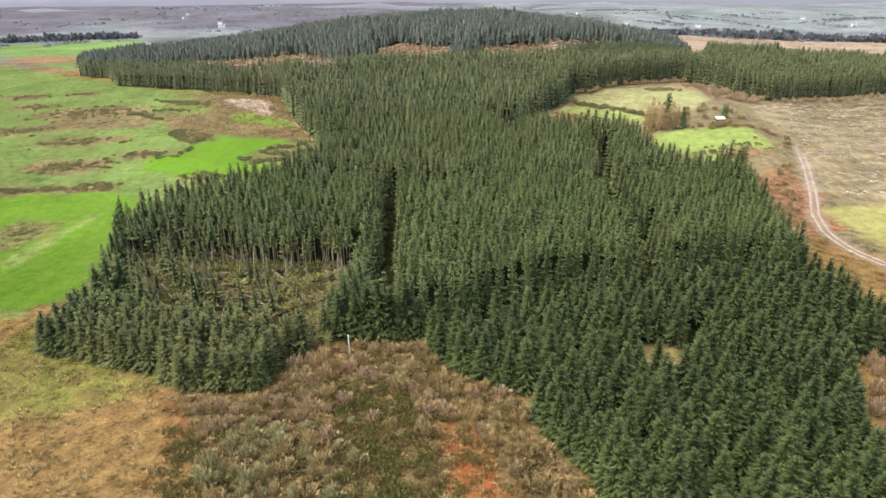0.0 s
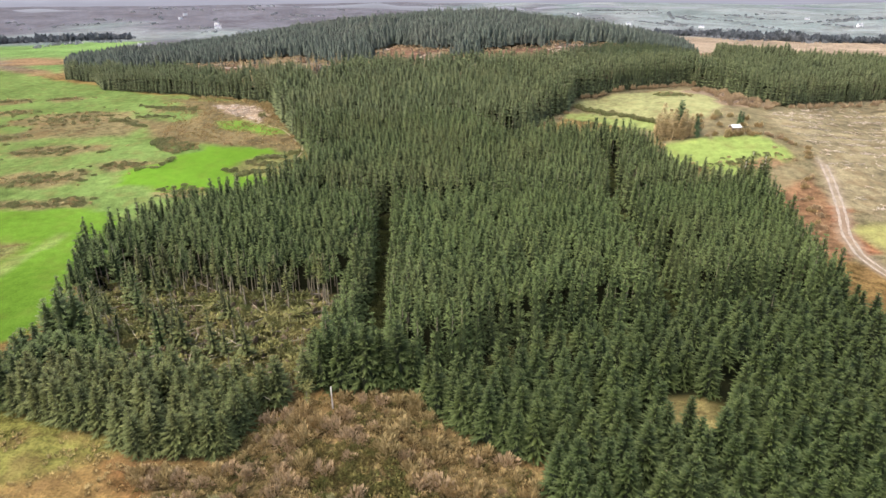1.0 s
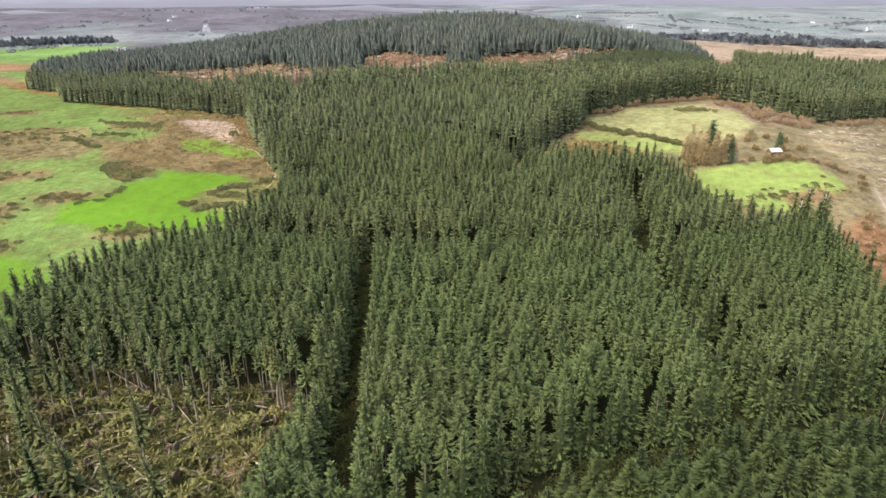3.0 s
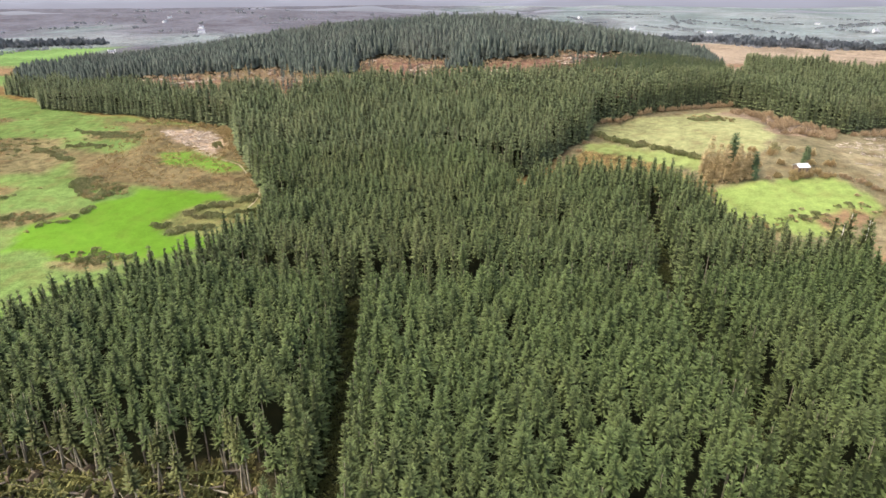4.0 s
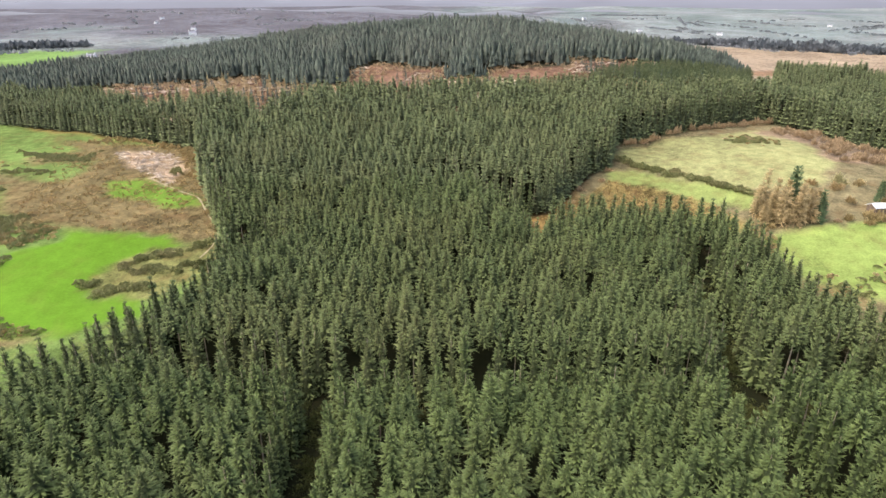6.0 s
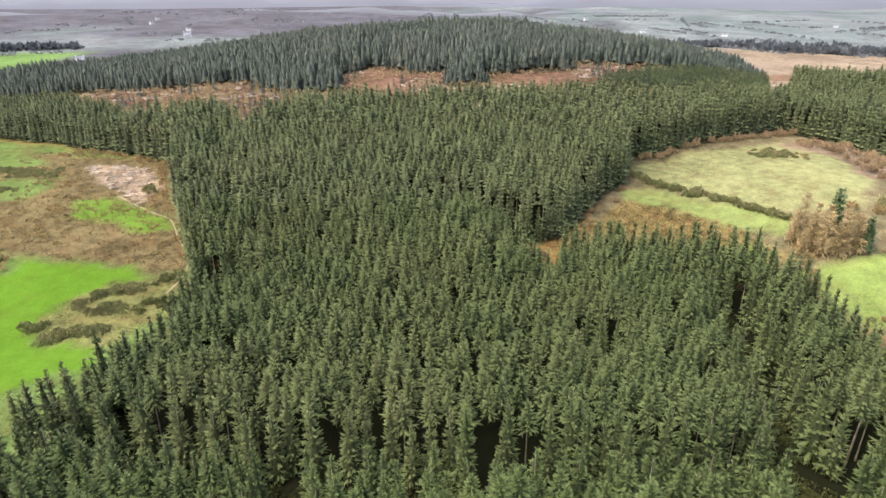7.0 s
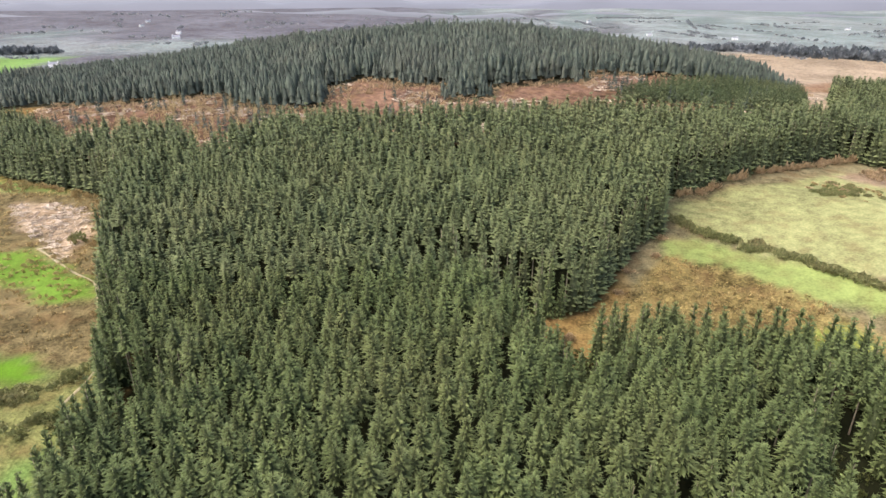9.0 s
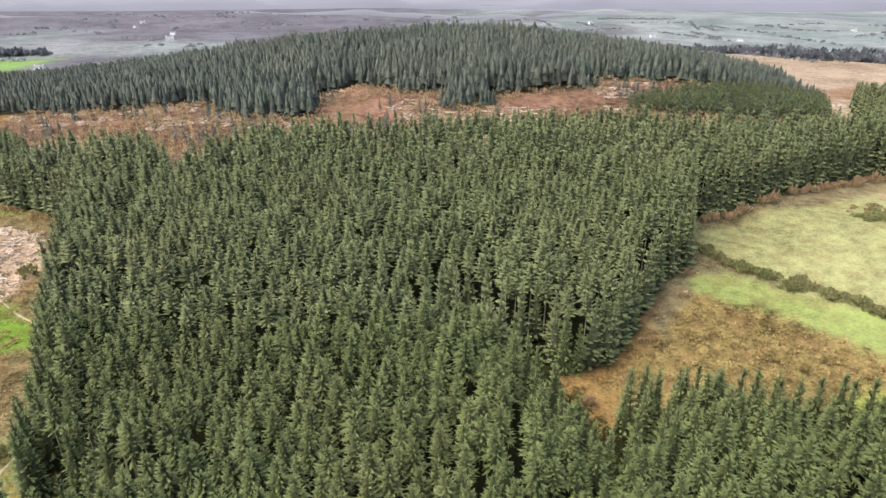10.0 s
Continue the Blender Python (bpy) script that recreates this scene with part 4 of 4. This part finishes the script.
pts = scatter(SCRUB, 520, 81)
kept = []
for px, py in pts:
    if (inside(LOW, px, py) > 0.5 and rng.random() < 0.85) or inside(RUST, px, py) > 0 or inside(STAND, px, py) > -1.0:
        continue
    if any(math.hypot(px - a, py - b) < 1.1 for a, b in kept):
        continue
    kept.append((px, py))
    kind = "lichen" if (px < -9 and py < 65 and rng.random() < 0.6) else ("pink" if rng.random() < (0.5 if px < -8 and py > 62 else 0.16) else "willow")
    k = rng.uniform(0.9, 2.2)
    bush(kind, px, py, k, k * rng.uniform(1.1, 1.5))
for px, py in [(58, 79), (61, 79), (64, 79), (67, 80), (70, 80), (60, 75), (58, 71), (62, 72), (57, 67), (60, 68), (55, 62), (58, 63), (64, 75), (56, 58), (66, 77), (60, 60)]:
    bush("pink", px + rng.uniform(-1, 1), py + rng.uniform(-1, 1), rng.uniform(1.4, 2.2), rng.uniform(2.2, 3.2))

pts = scatter(SCRUB, 620, 82)
pts = pts[(inside(LOW, pts[:, 0], pts[:, 1]) < 0) & (inside(RUST, pts[:, 0], pts[:, 1]) < 0) & (inside(STAND, pts[:, 0], pts[:, 1]) < -0.8)]
merge("willow_undergrowth", [twiggy(rng, 90, 1.0, 1.0, 0.06) for _ in range(4)], rows_at(pts, 4, 1.0, 1.0, 80), WILLOW, "low tan willow and dead bracken under bushes", "undergrowth")
low = [leafy_clump(rng, 70, 1.0, 0.7, 0.26) for _ in range(4)]
pts = np.concatenate([scatter(LOW, 420, 83), scatter([(-36, 64), (-30, 66), (-24, 54), (-28, 46), (-34, 56)], 70, 84), scatter(SCRUB, 330, 85)])
pts = pts[inside(STAND, pts[:, 0], pts[:, 1]) < -0.5]
merge("bramble_thicket", low, rows_at(pts, 4, 0.9, 0.9, 86), BRAMBLE, "low green and brown bramble and heather", "brambles")

pts = []
for line, half in RIDES:
    for (ax, ay), (bx, by) in zip(line, line[1:]):
        for _ in range(int(math.hypot(bx - ax, by - ay) * half * 2.0)):
            u = rng.random()
            pts.append((ax + (bx - ax) * u + rng.uniform(-1.1, 1.1) * half, ay + (by - ay) * u + rng.uniform(-1.1, 1.1) * half))
merge("ride_undergrowth", low, rows_at(np.array(pts), 4, 0.9, 0.8, 79), OLIVE_SPRUCE, "dark seedlings and fern along the forest rides", "undergrowth")


def tuft_of_grass(rng, blades):
    v, f = [], []
    for _ in range(blades):
        a, r = rng.uniform(0, 6.283), rng.uniform(0.3, 1.0)
        c, s = math.cos(a), math.sin(a)
        j = len(v)
        v += [(c * 0.15 - s * 0.09, s * 0.15 + c * 0.09, 0), (c * 0.15 + s * 0.09, s * 0.15 - c * 0.09, 0), (c * r, s * r, rng.uniform(0.35, 1.0))]
        f.append((j, j + 1, j + 2))
    return np.array(v), np.array(f)


tufts = [tuft_of_grass(rng, 14) for _ in range(5)]
FRONT = [(-90, 96), (-66, 82), (-42, 74), (-37, 70), (-28, 58), (-24, 40), (-60, 40), (-110, 80)]
pts = np.concatenate([scatter(FRONT, 3600, 87), scatter(SCRUB, 700, 88), scatter(RUST, 160, 89),
                      scatter([(27, 218), (31, 223), (46, 238), (54, 232), (64, 221), (70, 206), (56, 204), (40, 208)], 1200, 90),
                      scatter([(-121, 284), (-73, 275), (-55, 234), (-45, 211), (-68, 212), (-97, 222), (-104, 250)], 1300, 91)])
pts = pts[(inside(STAND, pts[:, 0], pts[:, 1]) < -0.3) & (lattice(pts[:, 0], pts[:, 1], 5, 92) > -0.45)]
merge("grass_tussocks", tufts, rows_at(pts, 5, 0.55, 0.5, 93), TUSSOCK, "tawny tussocks of dead moor grass", "grass")

# ---- gorse, hedges and bushes in the fields ----
for cx, cy, count, sx, sy in GORSE_SPOTS:
    for _ in range(int(count * (5.5 if cx < -45 else 2.2)) if count > 3 else count):
        k = rng.uniform(0.5, 1.25)
        kind = rng.choice(("gorse", "gorse", "gorse", "willow", "pink"))
        bush(kind, cx + rng.gauss(0, sx * 0.85), cy + rng.gauss(0, sy + 0.4), k, k * rng.uniform(0.5, 0.85))
bush("gorse", -68.5, 248, 1.9, 2.4)


def along(line, gap, wobble):
    out = []
    for (ax, ay), (bx, by) in zip(line, line[1:]):
        m = max(1, int(math.hypot(bx - ax, by - ay) / gap))
        out += [(ax + (bx - ax) * k / m + rng.gauss(0, wobble), ay + (by - ay) * k / m + rng.gauss(0, wobble)) for k in range(m)]
    return out


for band, gap in (([(-60, 197.5), (-54, 202), (-50, 204), (-46, 209)], 0.55), ([(-58, 195), (-52, 196), (-45, 198)], 0.55), ([(-64, 191), (-58, 187.5), (-51, 190)], 0.55),
                  ([(-124, 271), (-112, 265), (-100, 262)], 0.6), ([(-127, 250), (-120, 247), (-109, 237)], 0.6), ([(-120, 253), (-111, 253), (-103, 249)], 0.9), ([(-89, 189), (-85, 193), (-83, 199)], 1.0)):
    for px, py in along(band, gap, 0.9):
        k = rng.uniform(0.6, 1.4)
        bush("gorse", px, py, k, k * rng.uniform(0.5, 0.9))
for px, py in scatter([(-98, 217), (-92, 220), (-81, 212), (-78, 206), (-87, 203)], 110, 100):
    bush("gorse" if px < -91 or rng.random() < 0.3 else "willow", px, py, rng.uniform(0.8, 1.6), rng.uniform(0.7, 1.3))
for px, py in along([(-106, 278), (-95, 280), (-74, 272), (-66, 256), (-62, 248), (-57, 239)], 0.5, 1.5):
    bush("pink", px, py, rng.uniform(0.9, 1.7), rng.uniform(0.9, 1.7))
for px, py in along([(51, 255), (55, 247), (58, 242), (64, 235), (68, 231), (73, 224), (76, 220)], 0.6, 0.6):
    k = rng.uniform(0.8, 1.8)
    bush("gorse", px, py, k, k * rng.uniform(0.6, 1.2))
for px, py in along([(56, 266), (66, 270), (80, 278), (100, 287), (112, 294)], 2.2, 0.7) + along([(120, 282), (126, 263), (138, 255), (160, 268), (184, 277), (214, 287), (260, 298)], 3.0, 1.0):
    bush("pink", px + 1.0, py - 2.0, rng.uniform(1.4, 2.2), rng.uniform(2.2, 3.2))
for px, py in scatter([(100, 277), (119, 281), (136, 262), (118, 236), (105, 242), (110, 262)], 62, 95):
    bush("pink", px, py, rng.uniform(1.6, 2.6), rng.uniform(1.8, 3.0))
for px, py in along([(73, 214), (71, 208), (69, 202), (66, 197), (64, 192)], 1.5, 0.6) + along([(85, 206), (105, 205), (112, 196), (108, 188)], 1.8, 0.6) + along([(103, 178), (99, 172), (88, 146), (84, 140)], 3.5, 1.2):
    bush("willow" if rng.random() < 0.5 else "pink", px, py, rng.uniform(1.2, 1.9), rng.uniform(1.3, 2.2))
for px, py in [(91.5, 206.5), (97.5, 207), (94, 205.8), (103, 219), (98, 221), (92, 219), (88, 223), (86, 217), (99, 213), (91, 213), (104, 212), (84, 212)]:
    bush("willow", px, py, rng.uniform(1.8, 2.6), rng.uniform(2.0, 3.0))
bush("lichen", 93.5, 222, 2.6, 3.6)
for px, py in [(-47, 213), (-50, 221), (-53, 228), (-57, 236), (-61, 244), (-66, 254), (-69, 262), (-72, 268), (34, 226), (38, 233), (43, 239), (29, 219), (47, 244), (22, 214), (20, 217)]:
    bush("pink", px + rng.uniform(-1.5, 1.5), py + rng.uniform(-1.5, 1.5), rng.uniform(1.2, 1.8), rng.uniform(1.4, 2.4))

merge("far_gorse", [leafy_clump(rng, 110, 1.0, 0.8, 0.3) for _ in range(3)], spare_gorse, GORSE, "dark gorse thickets scattered over pasture", "gorse")
for px, py in scatter([(-121, 282), (-75, 273), (-57, 234), (-47, 213), (-68, 212), (-97, 222), (-104, 250)], 420, 94):
    if inside(SCRAPE, px, py) < 0 and lattice(px, py, 9, 99) > -0.25 and inside(STAND, px, py) < -1:
        spare_scrub.append((rng.randrange(3), px, py, float(ground(px, py)) - 0.06, rng.uniform(0, 6.28), rng.uniform(0.5, 1.3), rng.uniform(0.4, 1.0), 0, 0))
merge("rough_pasture_scrub", [twiggy(rng, 60, 1.0, 1.0, 0.07) for _ in range(3)], spare_scrub, WILLOW, "brown bracken and bare scrub among gorse", "scrub")

# ---- larches, cypresses and pines by the farm track ----
larch_crowns = [mesh_of("larch_crown", whorled(rng, 17, 10, 0.08, rng.uniform(0.24, 0.32), 0.12, 0.045, 0.55, twigs=True), LARCH) for _ in range(4)]
dark_crowns = [mesh_of("cypress_crown", whorled(rng, 16, 9, 0.02, 0.24, 0.7, 0.14, 0.5, twigs=True), CYPRESS) for _ in range(2)]
pine_crowns = [mesh_of("pine_crown", whorled(rng, 11, 7, 0.35, 0.19, 0.3, 0.12, 0.55, twigs=True), OLIVE_SPRUCE) for _ in range(2)]
pale_trunk = mesh_of("pale_trunk", stem(7, 0.015, 0.004, 0.95, 0.015, 4), BIRCH)
for name, crown, trunk, words, places in [
    ("larch_tree", larch_crowns, trunk_mesh, ("bare orange-brown larch beside the farm", "larch tree", "larches by the farm"),
     [(72.5, 209, 7.6), (74, 207.5, 8.6), (75.5, 210, 8.4), (77, 207, 8.9), (78.5, 209.5, 8.2), (74.5, 212, 8), (79.5, 207, 7.4), (71, 212.5, 6.8), (70.5, 208, 5.8), (76.2, 206.2, 7.0), (80.5, 209, 6.6), (73, 214, 9.4)]),
    ("cypress_tree", dark_crowns, trunk_mesh, ("dense dark green cypress among bare larches", "cypress tree", "dark evergreens by the farm"),
     [(77.5, 211.5, 10.5), (81.5, 207, 7), (98, 214, 5), (100, 216, 4)]),
    ("pine_tree", pine_crowns, pale_trunk, ("dark green pine with pale trunk at the plantation's edge", "pine tree", "pines at the plantation's edge"),
     [(77, 163, 12), (79.5, 165, 13), (82, 163.5, 12.5), (80, 161, 11.5), (84, 165.5, 11), (78, 167, 11)]),
]:
    for px, py, h in places:
        tree = tagged(new(name), *words)
        part("trunk", trunk, tree)
        part("crown", rng.choice(crown), tree)
        tree.matrix_basis = Matrix.LocRotScale((px, py, float(ground(px, py)) - 0.1), Euler((0, 0, rng.uniform(0, 6.28))), (h, h, h))

# ---- buildings, post ----
def box(bm, x0, x1, y0, y1, z0, z1):
    q = bmesh.ops.create_cube(bm, size=1.0)["verts"]
    for p in q:
        p.co = Vector((x0 if p.co.x < 0 else x1, y0 if p.co.y < 0 else y1, z0 if p.co.z < 0 else z1))
    return q


def block(name, sizes, material):
    bm = bmesh.new()
    for size in sizes:
        box(bm, *size)
    me = bpy.data.meshes.new(name)
    bm.to_mesh(me)
    bm.free()
    me.materials.append(material)
    return me


def gable_roof(name, w, d, eaves, ridge, material, over=0.25, ribs=0):
    """Two sloping slabs with a ridge along x, and ribs for corrugated sheets."""
    bm = bmesh.new()
    x0, x1, y1, t = -w / 2 - over, w / 2 + over, d / 2 + over, 0.08
    drop = (ridge - eaves) * over / (d / 2)
    for sgn in (-1, 1):
        ring = []
        for xx in (x0, x1):
            ring.append([bm.verts.new((xx, 0, ridge)), bm.verts.new((xx, sgn * y1, eaves - drop)), bm.verts.new((xx, sgn * y1, eaves - drop + t)), bm.verts.new((xx, 0, ridge + t))])
        a, b = ring
        for k in range(4):
            bm.faces.new((a[k], a[(k + 1) % 4], b[(k + 1) % 4], b[k]))
        bm.faces.new(a)
        bm.faces.new(b)
        for k in range(ribs):
            xx = x0 + (k + 0.5) * (x1 - x0) / ribs
            q = [bm.verts.new((xx + e, yy, zz + t)) for e, yy, zz in ((-0.05, 0, ridge), (0.05, 0, ridge), (0.05, sgn * y1, eaves - drop), (-0.05, sgn * y1, eaves - drop))]
            top = [bm.verts.new(p.co + Vector((0, 0, 0.05))) for p in q]
            bm.faces.new(top)
            for m in range(4):
                bm.faces.new((q[m], q[(m + 1) % 4], top[(m + 1) % 4], top[m]))
    bmesh.ops.recalc_face_normals(bm, faces=bm.faces)
    me = bpy.data.meshes.new(name)
    bm.to_mesh(me)
    bm.free()
    me.materials.append(material)
    return me


def gabled_walls(name, w, d, eaves, ridge, material):
    bm = bmesh.new()
    low = [bm.verts.new(p) for p in ((-w / 2, -d / 2, -0.5), (w / 2, -d / 2, -0.5), (w / 2, d / 2, -0.5), (-w / 2, d / 2, -0.5))]
    top = [bm.verts.new((p.co.x, p.co.y, eaves)) for p in low]
    peak = [bm.verts.new((-w / 2, 0, ridge - 0.02)), bm.verts.new((w / 2, 0, ridge - 0.02))]
    bm.faces.new((low[0], low[1], top[1], top[0]))
    bm.faces.new((low[2], low[3], top[3], top[2]))
    bm.faces.new((low[1], low[2], top[2], peak[1], top[1]))
    bm.faces.new((low[3], low[0], top[0], peak[0], top[3]))
    me = bpy.data.meshes.new(name)
    bm.to_mesh(me)
    bm.free()
    me.materials.append(material)
    return me


shed = tagged(new("farm_shed"), "small boarded shed with a white tin roof", "shed")
part("wall", gabled_walls("shed_wall", 2.8, 2.3, 1.5, 2.1, BOARD), shed)
part("roof", gable_roof("shed_roof", 2.8, 2.3, 1.5, 2.1, TIN, 0.25, 10), shed, label="white corrugated tin")
part("door", block("shed_door", [(-0.4, 0.4, -1.21, -1.15, 0.0, 1.4), (-0.46, -0.4, -1.23, -1.15, 0, 1.45), (0.4, 0.46, -1.23, -1.15, 0, 1.45)], BOARD), shed)
shed.matrix_basis = pose(94.5, 209, float(ground(94.5, 209)), 0, 0, 8)


def cottage():
    house = tagged(new("farmhouse"), "white rendered farmhouse with a slate roof far off", "house", "far farmhouses")
    part("wall", gabled_walls("house_wall", 12, 6.5, 4.2, 6.6, WHITEWASH), house)
    roof = part("roof", gable_roof("house_roof", 12, 6.5, 4.2, 6.6, SLATE), house)
    for cx in (-5.4, 5.4):
        part("chimney", block("chimney", [(cx - 0.4, cx + 0.4, -0.4, 0.4, 6.2, 7.8), (cx - 0.48, cx + 0.48, -0.48, 0.48, 7.6, 7.75)], WHITEWASH), roof)
    for wx in (-4, -1.8, 1.8, 4):
        part("window", block("house_window", [(wx - 0.45, wx + 0.45, -3.31, -3.24, 1.0, 2.2), (wx - 0.55, wx + 0.55, -3.36, -3.24, 0.9, 1.0)], SLATE), house)
    part("door", block("house_door", [(-0.5, 0.5, -3.32, -3.24, 0, 2.1)], BOARD), house)
    return house


first = cottage()
for i, (px, py, a) in enumerate([(-300, 880, 20), (-330, 964, -15), (-434, 1115, 40), (-262, 573, 10), (259, 914, 5), (346, 876, -20), (245, 1177, 30), (537, 845, 12), (-425, 1071, 70), (560, 1010, -30)]):
    m = pose(px, py, float(ground(px, py)), 0, 0, a) @ Matrix.Scale(0.72, 4)
    if i:
        copy_thing(first, m)
    else:
        first.matrix_basis = m

post = tagged(new("wooden_pole"), "slender weathered grey pole standing in scrub", "pole")
part("shaft", mesh_of("pole_shaft", stem(8, 0.11, 0.09, 3.8, 0.04, 4), BIRCH), post)
part("cap", mesh_of("pole_cap", stem(8, 0.12, 0.06, 0.12), BIRCH), post, Matrix.Translation((0.04, 0, 3.79)))
post.matrix_basis = pose(-14.8, 82.2, float(ground(-14.8, 82.2)) - 0.2, 1, -1, 0)

# ---- woods, hedgerows and hills far off ----
tree_clumps = [leafy_clump(rng, 26, 1.0, 1.0, 0.62) for _ in range(5)]
belts = along([(170, 730), (230, 715), (284, 706), (304, 655), (346, 632), (460, 610)], 2.2, 5) + along([(180, 745), (300, 715), (420, 640)], 3, 5) + along([(-470, 640), (-444, 650), (-369, 680), (-330, 700)], 1.8, 4)
# greyed leaf colours with the haze of distance painted in
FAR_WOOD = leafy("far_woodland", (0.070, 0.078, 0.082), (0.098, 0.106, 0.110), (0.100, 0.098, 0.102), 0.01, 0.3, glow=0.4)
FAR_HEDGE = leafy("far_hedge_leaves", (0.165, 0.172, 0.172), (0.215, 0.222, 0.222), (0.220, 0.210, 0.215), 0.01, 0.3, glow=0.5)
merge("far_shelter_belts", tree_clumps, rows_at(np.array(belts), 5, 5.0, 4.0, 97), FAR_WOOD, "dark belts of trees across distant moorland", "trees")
hedges = []
for _ in range(150):
    d, a = rng.uniform(680, 1350), rng.uniform(-0.72, 0.72)
    hx0, hy0, b = d * math.sin(a), d * math.cos(a), rng.choice((0.15, 1.65)) + rng.gauss(0, 0.15)
    n = rng.randrange(6, 26) if a > -0.1 else rng.randrange(2, 9)
    hedges += [(hx0 + math.cos(b) * k * 6 + rng.gauss(0, 1.5), hy0 + math.sin(b) * k * 6 + rng.gauss(0, 1.5)) for k in range(n) if rng.random() < 0.8]
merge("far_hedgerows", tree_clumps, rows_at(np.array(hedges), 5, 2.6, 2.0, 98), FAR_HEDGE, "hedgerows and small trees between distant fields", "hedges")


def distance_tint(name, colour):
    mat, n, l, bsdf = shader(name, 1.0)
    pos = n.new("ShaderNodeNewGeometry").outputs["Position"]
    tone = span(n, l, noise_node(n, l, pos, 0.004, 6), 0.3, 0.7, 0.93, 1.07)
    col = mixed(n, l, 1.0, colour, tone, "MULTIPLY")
    # hazy distance put in as a glowing blue-grey colour, not lit by the sky
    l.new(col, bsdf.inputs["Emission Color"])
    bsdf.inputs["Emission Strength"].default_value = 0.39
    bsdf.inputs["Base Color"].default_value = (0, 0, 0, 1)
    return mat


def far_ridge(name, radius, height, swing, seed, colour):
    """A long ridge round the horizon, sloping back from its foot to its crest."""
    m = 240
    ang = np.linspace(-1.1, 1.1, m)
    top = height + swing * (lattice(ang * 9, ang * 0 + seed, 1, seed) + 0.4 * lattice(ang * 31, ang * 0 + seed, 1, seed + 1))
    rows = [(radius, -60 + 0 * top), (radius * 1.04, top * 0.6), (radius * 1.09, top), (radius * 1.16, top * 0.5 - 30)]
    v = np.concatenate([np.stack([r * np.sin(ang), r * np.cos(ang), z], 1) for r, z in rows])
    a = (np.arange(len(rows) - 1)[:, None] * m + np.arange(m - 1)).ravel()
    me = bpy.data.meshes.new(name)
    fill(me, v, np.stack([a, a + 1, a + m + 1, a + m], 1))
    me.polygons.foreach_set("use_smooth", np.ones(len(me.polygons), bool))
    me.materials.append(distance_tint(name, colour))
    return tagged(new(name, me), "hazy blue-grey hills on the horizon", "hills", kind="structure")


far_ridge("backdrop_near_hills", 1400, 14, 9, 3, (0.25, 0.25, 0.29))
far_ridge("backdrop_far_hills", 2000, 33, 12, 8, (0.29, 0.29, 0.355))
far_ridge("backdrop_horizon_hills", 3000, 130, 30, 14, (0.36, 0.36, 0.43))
